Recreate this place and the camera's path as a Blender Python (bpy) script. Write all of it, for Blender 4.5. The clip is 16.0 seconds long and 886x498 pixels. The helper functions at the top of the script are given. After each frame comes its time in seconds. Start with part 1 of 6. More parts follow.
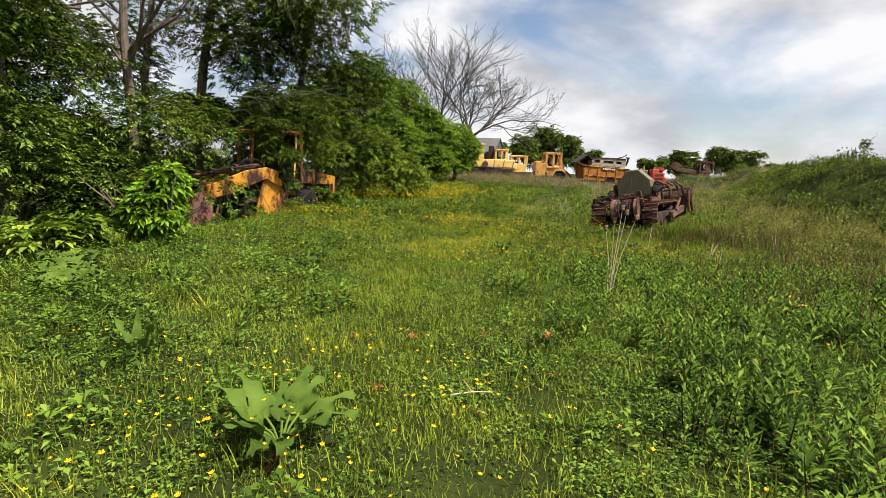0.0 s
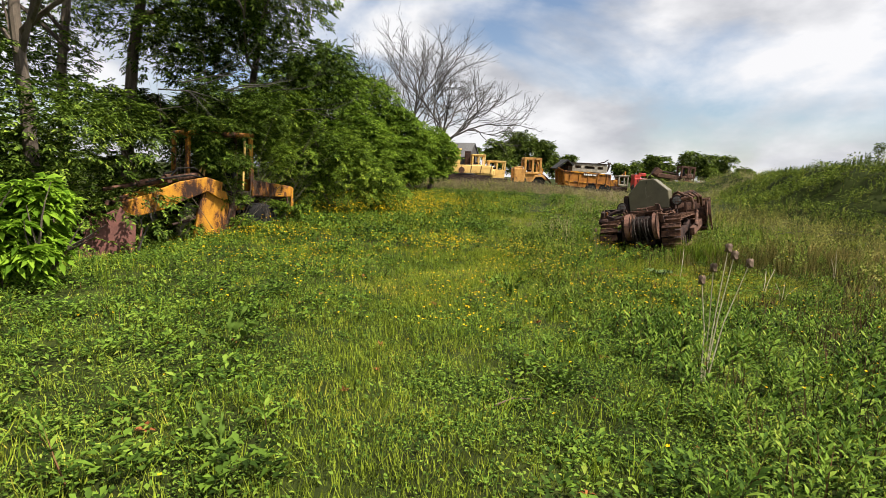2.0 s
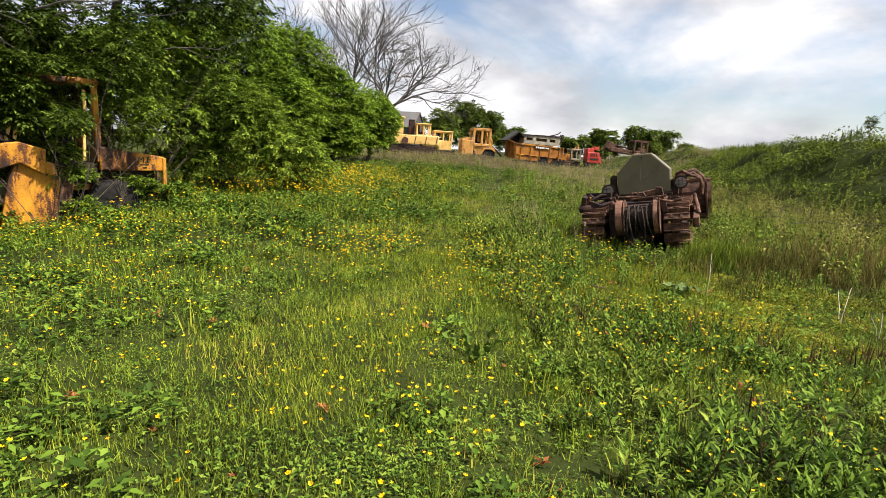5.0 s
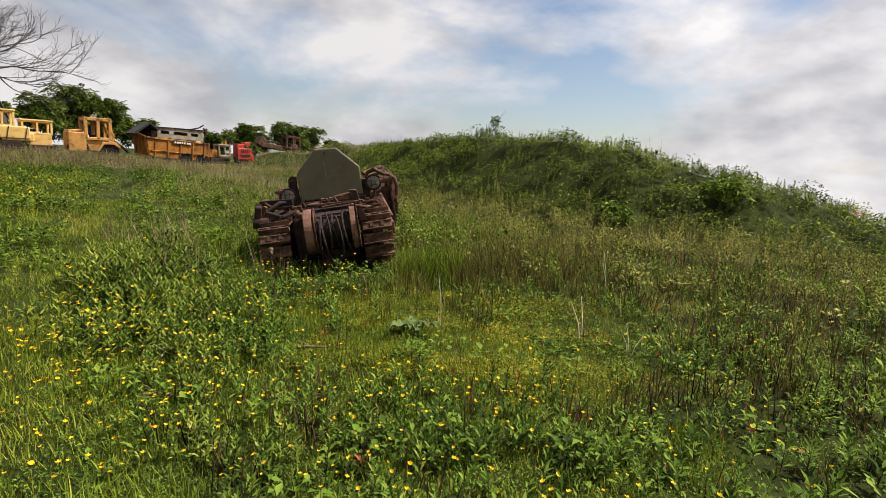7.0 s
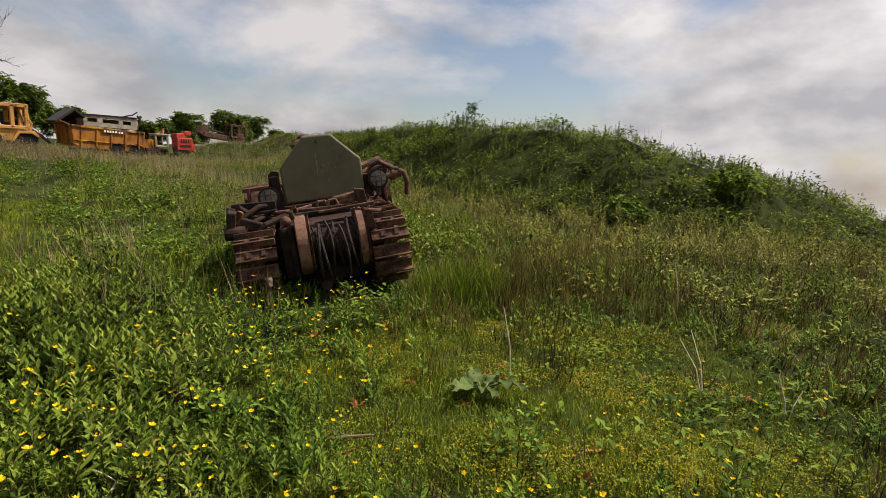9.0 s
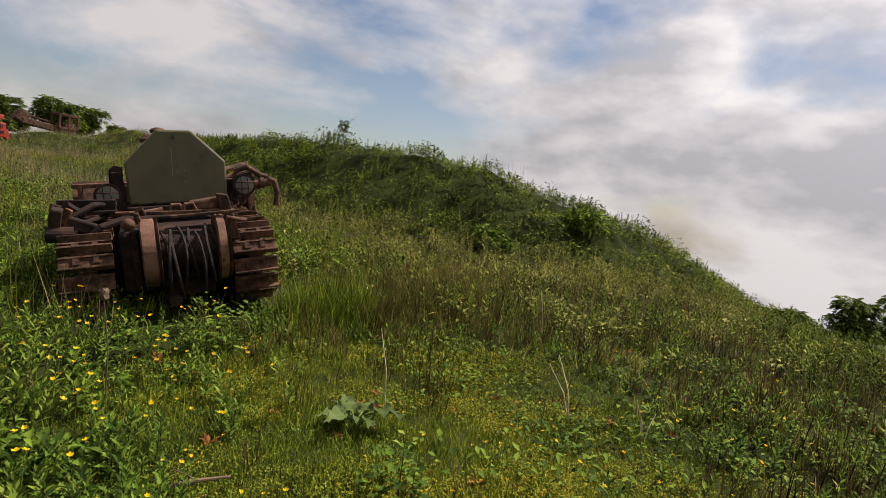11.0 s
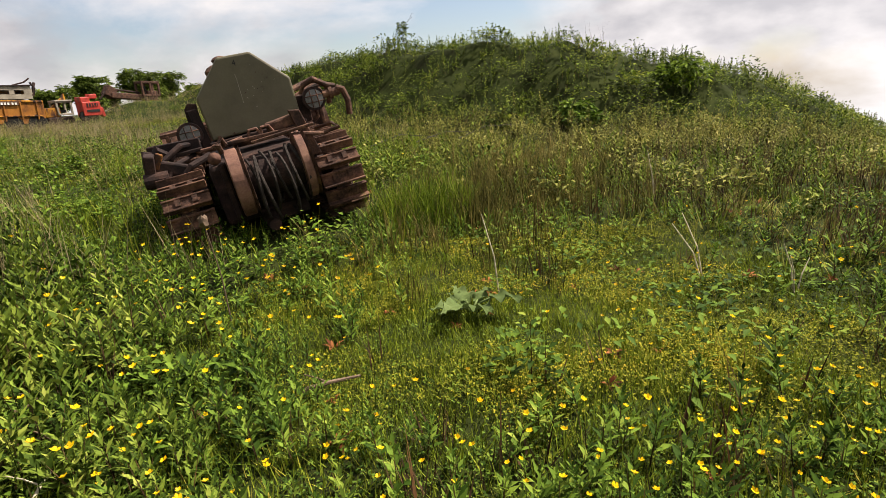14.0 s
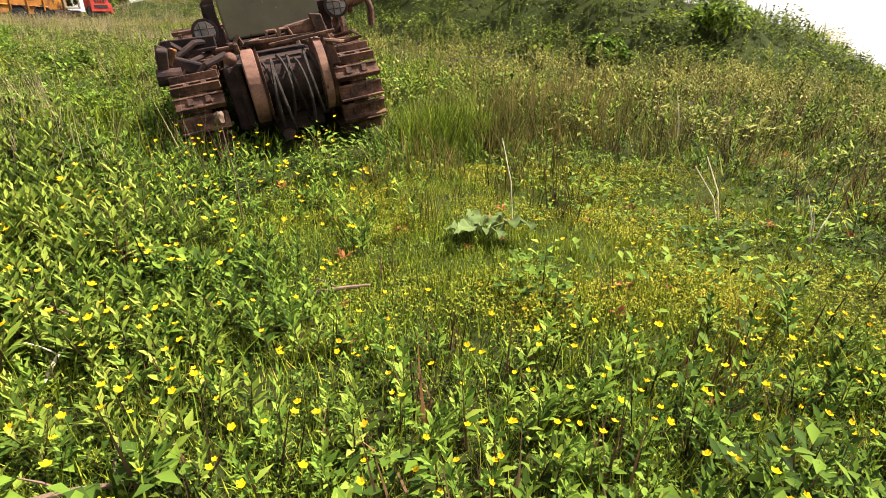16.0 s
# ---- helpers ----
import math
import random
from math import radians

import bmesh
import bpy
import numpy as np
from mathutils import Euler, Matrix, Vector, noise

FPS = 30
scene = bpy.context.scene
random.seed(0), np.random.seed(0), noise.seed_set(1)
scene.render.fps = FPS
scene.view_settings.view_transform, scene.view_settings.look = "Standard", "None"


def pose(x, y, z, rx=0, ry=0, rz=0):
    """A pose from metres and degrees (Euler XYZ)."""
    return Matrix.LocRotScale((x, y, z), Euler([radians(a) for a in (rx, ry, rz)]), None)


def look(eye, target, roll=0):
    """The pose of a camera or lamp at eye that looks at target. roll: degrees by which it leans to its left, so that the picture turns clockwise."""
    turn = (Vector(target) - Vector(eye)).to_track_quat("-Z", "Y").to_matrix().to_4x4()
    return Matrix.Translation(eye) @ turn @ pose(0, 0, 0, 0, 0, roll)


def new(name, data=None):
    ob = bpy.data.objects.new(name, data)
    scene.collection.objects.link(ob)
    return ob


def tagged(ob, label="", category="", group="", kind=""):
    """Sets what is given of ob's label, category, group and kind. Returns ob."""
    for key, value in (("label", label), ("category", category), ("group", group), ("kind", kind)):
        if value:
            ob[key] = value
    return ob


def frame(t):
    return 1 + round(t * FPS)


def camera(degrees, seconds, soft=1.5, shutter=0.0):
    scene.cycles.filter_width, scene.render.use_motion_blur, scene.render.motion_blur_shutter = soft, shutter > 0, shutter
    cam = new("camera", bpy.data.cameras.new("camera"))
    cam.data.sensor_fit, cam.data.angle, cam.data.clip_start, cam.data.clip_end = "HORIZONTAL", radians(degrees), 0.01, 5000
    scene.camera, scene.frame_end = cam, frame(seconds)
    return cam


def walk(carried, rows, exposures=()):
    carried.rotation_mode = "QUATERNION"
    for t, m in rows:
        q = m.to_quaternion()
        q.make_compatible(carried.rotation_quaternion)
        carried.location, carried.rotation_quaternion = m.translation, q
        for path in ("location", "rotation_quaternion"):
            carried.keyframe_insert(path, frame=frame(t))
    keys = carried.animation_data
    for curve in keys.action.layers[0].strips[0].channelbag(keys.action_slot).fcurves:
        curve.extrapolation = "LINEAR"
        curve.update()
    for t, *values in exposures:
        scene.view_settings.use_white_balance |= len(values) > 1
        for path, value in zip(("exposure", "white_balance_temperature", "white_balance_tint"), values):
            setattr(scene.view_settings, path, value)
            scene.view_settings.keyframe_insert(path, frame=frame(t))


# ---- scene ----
cam = camera(79.9, 16.0, soft=0.6)
PATH = [
    (0, (-0.09, -0.94, 1.567), (-0.07, 1.035, 1.256), 2.7),
    (0.5, (-0.115, -0.151, 1.611), (-0.168, 1.826, 1.312), 2.8),
    (1, (-0.264, 0.533, 1.644), (-0.343, 2.51, 1.354), 3.0),
    (1.5, (-0.311, 1.214, 1.606), (-0.352, 3.194, 1.325), 2.6),
    (2, (-0.312, 1.878, 1.653), (-0.189, 3.853, 1.365), 2.5),
    (2.5, (-0.4, 2.386, 1.741), (-0.065, 4.335, 1.444), 2.1),
    (3, (-0.328, 2.923, 1.698), (0.081, 4.859, 1.401), 2.0),
    (5.3, (0.267, 5.943, 1.59), (0.59, 7.879, 1.205), 3.4),
    (5.5, (0.316, 6.221, 1.573), (0.668, 8.153, 1.197), 2.4),
    (6, (0.471, 7.021, 1.522), (1.246, 8.827, 1.15), 4.1),
    (6.5, (0.815, 7.696, 1.502), (1.891, 9.347, 1.166), 3.4),
    (7, (1.03, 8.145, 1.571), (2.448, 9.519, 1.249), 3.1),
    (7.5, (1.205, 8.72, 1.658), (2.705, 9.999, 1.326), 2.8),
    (8, (1.316, 9.237, 1.622), (2.839, 10.488, 1.281), 2.5),
    (8.2, (1.374, 9.426, 1.607), (2.904, 10.664, 1.254), 2.8),
    (10.3, (1.767, 10.552, 1.378), (3.387, 11.689, 1.096), 3.2),
    (10.5, (1.756, 10.476, 1.373), (3.438, 11.525, 1.111), 4.6),
    (11, (1.69, 10.321, 1.437), (3.513, 11.116, 1.228), 8.2),
    (11.5, (1.784, 10.325, 1.363), (3.447, 11.371, 0.993), -3.0),
    (12, (1.882, 10.515, 1.301), (3.433, 11.694, 0.847), -5.9),
    (12.5, (1.857, 10.548, 1.324), (3.385, 11.758, 0.876), -5.3),
    (13, (1.833, 10.489, 1.269), (3.408, 11.628, 0.797), -4.8),
    (13.5, (1.835, 10.423, 1.235), (3.447, 11.478, 0.695), -3.5),
    (14, (1.914, 10.49, 1.209), (3.521, 11.531, 0.633), -3.6),
    (14.5, (1.902, 10.498, 1.186), (3.5, 11.538, 0.584), -3.5),
    (15, (1.895, 10.516, 1.171), (3.482, 11.543, 0.517), -2.6),
    (15.5, (1.898, 10.503, 1.142), (3.475, 11.511, 0.436), -1.6),
    (16, (1.872, 10.552, 1.102), (3.399, 11.562, 0.299), 1.3),
]
walk(cam, [(t, look(eye, goal, roll)) for t, eye, goal, roll in PATH],
     exposures=[(0, 1.11, 6500, 12), (3, 1.09, 6500, 12), (5.5, 1.27, 6600, 13), (6.2, 1.24, 6650, 13), (7, 0.87, 6700, 14), (8.2, 0.59, 6800, 15), (10.5, 0.71, 6850, 16), (11, 0.54, 6850, 16), (11.5, 0.37, 6850, 16), (12, 0.67, 6850, 16), (13, 1.15, 6850, 16), (13.5, 1.05, 6850, 16), (14.5, 1.23, 6850, 16), (15, 1.55, 6850, 16), (15.2, 1.59, 6850, 16), (16, 1.84, 6800, 16)])
# ---- light ----
SUN_AZ, SUN_EL = radians(119), radians(57)
world = bpy.data.worlds.new("world")
scene.world = world
world.use_nodes = True
wn, wl = world.node_tree.nodes, world.node_tree.links
wn.clear()
w_out = wn.new("ShaderNodeOutputWorld")
w_sky = wn.new("ShaderNodeTexSky")
w_sky.sky_type, w_sky.sun_disc = "NISHITA", False
w_sky.sun_elevation, w_sky.sun_rotation = SUN_EL, SUN_AZ
w_coord = wn.new("ShaderNodeTexCoord")
w_map = wn.new("ShaderNodeMapping")
w_map.inputs["Scale"].default_value = (1.0, 1.0, 2.1)
w_map.inputs["Location"].default_value = (0.35, 0.1, 0.0)
wl.new(w_coord.outputs["Generated"], w_map.inputs["Vector"])
w_noise = wn.new("ShaderNodeTexNoise")
w_noise.inputs["Scale"].default_value, w_noise.inputs["Detail"].default_value = 2.3, 8.0
w_noise.inputs["Roughness"].default_value, w_noise.inputs["Distortion"].default_value = 0.52, 0.25
wl.new(w_map.outputs["Vector"], w_noise.inputs["Vector"])
w_cover = wn.new("ShaderNodeValToRGB")
w_cover.color_ramp.elements[0].position, w_cover.color_ramp.elements[1].position = 0.365, 0.52
wl.new(w_noise.outputs["Fac"], w_cover.inputs["Fac"])
w_fine = wn.new("ShaderNodeTexNoise")
w_fine.inputs["Scale"].default_value, w_fine.inputs["Detail"].default_value = 4.2, 8.0
wl.new(w_map.outputs["Vector"], w_fine.inputs["Vector"])
w_tone = wn.new("ShaderNodeValToRGB")
w_tone.color_ramp.elements[0].position, w_tone.color_ramp.elements[0].color = 0.38, (0.55, 0.57, 0.61, 1)
w_tone.color_ramp.elements[1].position, w_tone.color_ramp.elements[1].color = 0.58, (0.96, 0.97, 0.98, 1)
wl.new(w_fine.outputs["Fac"], w_tone.inputs["Fac"])
w_blue = wn.new("ShaderNodeBackground")
w_blue.inputs["Strength"].default_value = 0.062
wl.new(w_sky.outputs["Color"], w_blue.inputs["Color"])
w_dot = wn.new("ShaderNodeVectorMath")
w_dot.operation = "DOT_PRODUCT"
w_dot.inputs[1].default_value = (math.sin(SUN_AZ) * math.cos(SUN_EL), math.cos(SUN_AZ) * math.cos(SUN_EL), math.sin(SUN_EL))
wl.new(w_coord.outputs["Generated"], w_dot.inputs[0])
w_max = wn.new("ShaderNodeMath")
w_max.operation = "MAXIMUM"
w_max.inputs[1].default_value = 0.0
wl.new(w_dot.outputs["Value"], w_max.inputs[0])
w_pow = wn.new("ShaderNodeMath")
w_pow.operation = "POWER"
w_pow.inputs[1].default_value = 4.0
wl.new(w_max.outputs[0], w_pow.inputs[0])
w_gain = wn.new("ShaderNodeMath")
w_gain.operation = "MULTIPLY_ADD"
w_gain.inputs[1].default_value, w_gain.inputs[2].default_value = 0.98, 0.46
wl.new(w_pow.outputs[0], w_gain.inputs[0])
w_cloud = wn.new("ShaderNodeBackground")
wl.new(w_gain.outputs[0], w_cloud.inputs["Strength"])
wl.new(w_tone.outputs["Color"], w_cloud.inputs["Color"])
w_mix = wn.new("ShaderNodeMixShader")
wl.new(w_cover.outputs["Color"], w_mix.inputs["Fac"])
wl.new(w_blue.outputs["Background"], w_mix.inputs[1])
wl.new(w_cloud.outputs["Background"], w_mix.inputs[2])
wl.new(w_mix.outputs["Shader"], w_out.inputs["Surface"])

sun_data = bpy.data.lights.new("sun", "SUN")
sun_data.energy, sun_data.angle, sun_data.color = 5.0, radians(0.6), (1.0, 0.95, 0.86)
sun_dir = Vector((math.sin(SUN_AZ) * math.cos(SUN_EL), math.cos(SUN_AZ) * math.cos(SUN_EL), math.sin(SUN_EL)))
sun = new("sun", sun_data)
sun.matrix_world = look(sun_dir * 60, (0, 0, 0))
rng = np.random.default_rng(7)


# ---- materials ----
def ramp_colors(nodes, stops):
    r = nodes.new("ShaderNodeValToRGB")
    els = r.color_ramp.elements
    els[0].position, els[0].color = stops[0][0], (*stops[0][1], 1)
    els[1].position, els[1].color = stops[-1][0], (*stops[-1][1], 1)
    for p, c in stops[1:-1]:
        e = els.new(p)
        e.color = (*c, 1)
    return r


def surface(name, stops, scale=3.0, rough=0.7, metal=0.0, bump=0.3, bump_scale=40.0, streak=1.0, spec=0.4):
    """Painted, rusted or mineral surface: coarse stains, fine grain and relief in object space."""
    m = bpy.data.materials.new(name)
    m.use_nodes = True
    n, l = m.node_tree.nodes, m.node_tree.links
    b = n["Principled BSDF"]
    tc, mp = n.new("ShaderNodeTexCoord"), n.new("ShaderNodeMapping")
    mp.inputs["Scale"].default_value = (1, 1, streak)
    l.new(tc.outputs["Object"], mp.inputs["Vector"])
    big, fine = n.new("ShaderNodeTexNoise"), n.new("ShaderNodeTexNoise")
    big.inputs["Scale"].default_value, big.inputs["Detail"].default_value, big.inputs["Roughness"].default_value = scale, 8, 0.65
    fine.inputs["Scale"].default_value, fine.inputs["Detail"].default_value = bump_scale, 5
    l.new(mp.outputs["Vector"], big.inputs["Vector"])
    l.new(tc.outputs["Object"], fine.inputs["Vector"])
    mixv = n.new("ShaderNodeMath")
    mixv.operation = "MULTIPLY_ADD"
    mixv.inputs[1].default_value = 0.25
    l.new(fine.outputs["Fac"], mixv.inputs[0])
    off = n.new("ShaderNodeMath")
    off.operation = "SUBTRACT"
    off.inputs[1].default_value = 0.125
    l.new(big.outputs["Fac"], off.inputs[0])
    l.new(off.outputs[0], mixv.inputs[2])
    r = ramp_colors(n, stops)
    l.new(mixv.outputs[0], r.inputs["Fac"])
    l.new(r.outputs["Color"], b.inputs["Base Color"])
    b.inputs["Roughness"].default_value, b.inputs["Metallic"].default_value = rough, metal
    b.inputs["Specular IOR Level"].default_value = spec
    bp = n.new("ShaderNodeBump")
    bp.inputs["Strength"].default_value, bp.inputs["Distance"].default_value = bump, 0.02
    l.new(mixv.outputs[0], bp.inputs["Height"])
    l.new(bp.outputs["Normal"], b.inputs["Normal"])
    return m


def leafy(name, dark, light, third=None, patch=0.35, glow=0.16, rough=0.68):
    """Leaves and blades: every island has its own tone, with broader patches, and light passes through."""
    m = bpy.data.materials.new(name)
    m.use_nodes = True
    n, l = m.node_tree.nodes, m.node_tree.links
    b = n["Principled BSDF"]
    geo, tc = n.new("ShaderNodeNewGeometry"), n.new("ShaderNodeTexCoord")
    nz = n.new("ShaderNodeTexNoise")
    nz.inputs["Scale"].default_value, nz.inputs["Detail"].default_value = patch, 4
    l.new(tc.outputs["Object"], nz.inputs["Vector"])
    st = n.new("ShaderNodeMath")
    st.operation = "MULTIPLY_ADD"
    st.inputs[1].default_value, st.inputs[2].default_value = 2.4, -1.0
    l.new(nz.outputs["Fac"], st.inputs[0])
    mx = n.new("ShaderNodeMath")
    mx.operation = "MULTIPLY_ADD"
    mx.inputs[1].default_value = 0.8
    half = n.new("ShaderNodeMath")
    half.operation = "MULTIPLY"
    half.inputs[1].default_value = 0.5
    l.new(st.outputs[0], half.inputs[0])
    l.new(geo.outputs["Random Per Island"], mx.inputs[0])
    l.new(half.outputs[0], mx.inputs[2])
    stops = [(0.0, tuple(0.28 * c for c in dark)), (0.3, dark), (0.8, tuple(1.15 * c for c in light)), (1.0, tuple(1.15 * c for c in (third or light)))]
    r = ramp_colors(n, stops)
    l.new(mx.outputs[0], r.inputs["Fac"])
    l.new(r.outputs["Color"], b.inputs["Base Color"])
    b.inputs["Roughness"].default_value = rough
    b.inputs["Specular IOR Level"].default_value = 0.06
    tr, ms, out = n.new("ShaderNodeBsdfTranslucent"), n.new("ShaderNodeMixShader"), n["Material Output"]
    ms.inputs["Fac"].default_value = glow
    l.new(r.outputs["Color"], tr.inputs["Color"])
    l.new(b.outputs["BSDF"], ms.inputs[1])
    l.new(tr.outputs["BSDF"], ms.inputs[2])
    l.new(ms.outputs["Shader"], out.inputs["Surface"])
    return m


M_SOIL = surface("soil_and_moss", [(0.3, (0.011, 0.012, 0.004)), (0.5, (0.020, 0.027, 0.006)), (0.7, (0.034, 0.042, 0.009))], 1.2, 1.0, 0, 0.8, 25, 1.0, 0.05)
M_RUST = surface("rusted_steel", [(0.33, (0.016, 0.010, 0.008)), (0.5, (0.065, 0.032, 0.020)), (0.70, (0.17, 0.086, 0.050))], 7, 0.8, 0.0, 0.6, 60, 1.0, 0.2)
M_DARKRUST = surface("oily_dark_steel", [(0.3, (0.010, 0.008, 0.008)), (0.55, (0.035, 0.021, 0.017)), (0.75, (0.09, 0.047, 0.032))], 5, 0.8, 0.0, 0.5, 60, 1.0, 0.12)
M_BRIGHTRUST = surface("orange_rust", [(0.3, (0.07, 0.03, 0.020)), (0.5, (0.155, 0.074, 0.048)), (0.7, (0.24, 0.125, 0.08))], 6, 0.8, 0.1, 0.35, 60)
M_OLIVE = surface("olive_paint", [(0.27, (0.05, 0.03, 0.016)), (0.36, (0.078, 0.066, 0.034)), (0.75, (0.115, 0.10, 0.055))], 3, 0.5, 0.0, 0.15, 50)
M_YELLOW = surface("weathered_yellow_paint", [(0.40, (0.028, 0.014, 0.009)), (0.475, (0.11, 0.042, 0.012)), (0.515, (0.30, 0.125, 0.014)), (0.62, (0.44, 0.20, 0.016)), (0.8, (0.52, 0.26, 0.025))], 3.0, 0.65, 0.0, 0.35, 40, 0.35, 0.2)
M_PALEYELLOW = surface("faded_yellow_paint", [(0.32, (0.22, 0.10, 0.03)), (0.44, (0.58, 0.36, 0.10)), (0.75, (0.72, 0.50, 0.17))], 1.6, 0.6, 0.0, 0.2, 30)
M_PALEORANGE = surface("sun_faded_orange_paint", [(0.34, (0.12, 0.05, 0.02)), (0.46, (0.42, 0.20, 0.04)), (0.75, (0.56, 0.31, 0.08))], 1.8, 0.65, 0.0, 0.2, 30)
M_ORANGE = surface("ochre_truck_paint", [(0.34, (0.05, 0.022, 0.010)), (0.48, (0.24, 0.09, 0.014)), (0.75, (0.42, 0.18, 0.022))], 1.2, 0.7, 0.0, 0.2, 30, 0.6, 0.2)
M_RED = surface("red_paint", [(0.3, (0.18, 0.02, 0.012)), (0.7, (0.55, 0.045, 0.025))], 3, 0.5)
M_PLATE = surface("red_oxide_steel", [(0.3, (0.07, 0.028, 0.022)), (0.7, (0.19, 0.075, 0.055))], 2, 0.7, 0.1, 0.2)
M_CREAM = surface("cream_panel", [(0.3, (0.13, 0.11, 0.08)), (0.7, (0.34, 0.30, 0.22))], 1.5, 0.7)
M_RUBBER = surface("old_tyre_rubber", [(0.3, (0.006, 0.006, 0.006)), (0.7, (0.022, 0.020, 0.018))], 5, 0.9, 0.0, 0.3, 40, 1.0, 0.15)
M_BLACK = surface("black_interior", [(0.3, (0.008, 0.008, 0.008)), (0.7, (0.02, 0.02, 0.018))], 4, 0.9)
M_GREYROOF = surface("grey_sheet_roof", [(0.3, (0.06, 0.057, 0.055)), (0.7, (0.13, 0.125, 0.12))], 0.6, 0.8)
M_STONE = surface("dark_stone_wall", [(0.3, (0.03, 0.027, 0.024)), (0.7, (0.07, 0.062, 0.055))], 1.1, 0.9)
M_BARK = surface("bark", [(0.3, (0.035, 0.026, 0.018)), (0.7, (0.13, 0.10, 0.07))], 6, 0.9, 0, 0.8, 30, 0.25)
M_GREYBARK = surface("bleached_bark", [(0.3, (0.035, 0.03, 0.025)), (0.7, (0.10, 0.088, 0.073))], 6, 0.9, 0, 0.5, 30, 0.25)
M_ROPE = surface("steel_rope", [(0.3, (0.012, 0.010, 0.009)), (0.7, (0.045, 0.035, 0.028))], 20, 0.85, 0.1, 0.5, 60, 1.0, 0.15)
M_WHITE = surface("white_lettering", [(0.3, (0.6, 0.57, 0.48)), (0.7, (0.78, 0.76, 0.68))], 4, 0.6)
M_GREYPAINT = surface("grey_paint", [(0.3, (0.10, 0.10, 0.095)), (0.7, (0.2, 0.2, 0.19))], 3, 0.6)

L_GRASS = leafy("grass_blades", (0.045, 0.082, 0.006), (0.165, 0.225, 0.016), (0.28, 0.25, 0.032), 0.5)
L_TURF = leafy("turf_blades", (0.07, 0.098, 0.01), (0.205, 0.255, 0.02), (0.33, 0.27, 0.042), 0.7)
L_CLUMP = leafy("clump_leaves", (0.028, 0.055, 0.007), (0.095, 0.155, 0.016), (0.15, 0.205, 0.028), 0.5)
L_RIDGE = leafy("ridge_weed_leaves", (0.036, 0.064, 0.007), (0.145, 0.195, 0.024), (0.25, 0.27, 0.05), 0.9)
L_REDLEAF = leafy("reddened_leaves", (0.120, 0.038, 0.013), (0.270, 0.105, 0.034), None, 1.0, 0.2)
L_LOW = leafy("low_herbs", (0.03, 0.062, 0.008), (0.11, 0.172, 0.02), (0.18, 0.21, 0.028), 0.6)
L_WILLOW = leafy("willowherb_leaves", (0.032, 0.066, 0.007), (0.120, 0.188, 0.022), (0.205, 0.245, 0.036), 1.1)
L_SLOPE = leafy("slope_weeds", (0.07, 0.08, 0.016), (0.225, 0.225, 0.048), (0.36, 0.31, 0.1), 0.9)
L_SHRUB = leafy("bank_shrub_leaves", (0.03, 0.052, 0.007), (0.13, 0.172, 0.02), (0.27, 0.29, 0.045), 1.3, 0.2, 0.75)
L_RUSH = leafy("rush_stems", (0.055, 0.055, 0.012), (0.15, 0.128, 0.032), (0.27, 0.2, 0.07), 0.7, 0.2)
L_MOSS = leafy("yellow_moss", (0.10, 0.115, 0.010), (0.235, 0.225, 0.016), (0.36, 0.235, 0.022), 1.6)
L_HEAP = leafy("withered_pink_weeds", (0.075, 0.055, 0.030), (0.22, 0.165, 0.095), (0.28, 0.25, 0.12), 0.5)
L_STRAW = leafy("straw", (0.165, 0.128, 0.061), (0.315, 0.262, 0.142), None, 0.7, 0.2)
L_BROWN = leafy("dead_brown_stems", (0.034, 0.019, 0.011), (0.112, 0.068, 0.034), (0.180, 0.083, 0.034), 0.7, 0.1)
L_PETAL = leafy("buttercup_petals", (0.60, 0.36, 0.006), (0.74, 0.49, 0.008), None, 1.0, 0.3, 0.4)
L_BURDOCK = leafy("burdock_leaves", (0.061, 0.102, 0.014), (0.111, 0.161, 0.024), None, 3.0)
L_BURDOCK2 = leafy("grey_burdock_leaves", (0.072, 0.105, 0.030), (0.120, 0.158, 0.054), None, 3.0)
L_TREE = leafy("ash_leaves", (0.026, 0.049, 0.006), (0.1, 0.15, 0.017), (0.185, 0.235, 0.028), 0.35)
L_MAPLE = leafy("sycamore_leaves", (0.085, 0.17, 0.01), (0.21, 0.33, 0.025), None, 1.0, 0.45)
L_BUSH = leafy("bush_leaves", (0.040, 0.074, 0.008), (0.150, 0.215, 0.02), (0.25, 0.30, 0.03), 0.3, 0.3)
# bush leaves repeated in a lighter tone: the sunshine is in the colour
L_ROUND = leafy("sunlit_bush_leaves", (0.048, 0.092, 0.009), (0.185, 0.275, 0.024), (0.30, 0.37, 0.04), 0.3, 0.3)
L_FAR = leafy("distant_tree_leaves", (0.042, 0.066, 0.010), (0.120, 0.164, 0.022), (0.188, 0.235, 0.039), 0.12)
L_PINK = leafy("pink_blossom", (0.45, 0.13, 0.15), (0.65, 0.25, 0.26))


# ---- mesh helpers ----
def part(name, bm, material, parent, label=""):
    me = bpy.data.meshes.new(name)
    bm.to_mesh(me)
    bm.free()
    me.materials.append(material)
    ob = new(name, me)
    ob.parent = parent
    if label:
        ob["label"] = label
    return ob


def shared(name, me, parent, m):
    """One more piece on mesh data that alike pieces share."""
    ob = new(name, me)
    ob.parent = parent
    ob.matrix_local = m
    return ob


def empty(name, m, label, category, group="", kind=""):
    ob = new(name)
    ob.matrix_world = m
    return tagged(ob, label, category, group, kind)


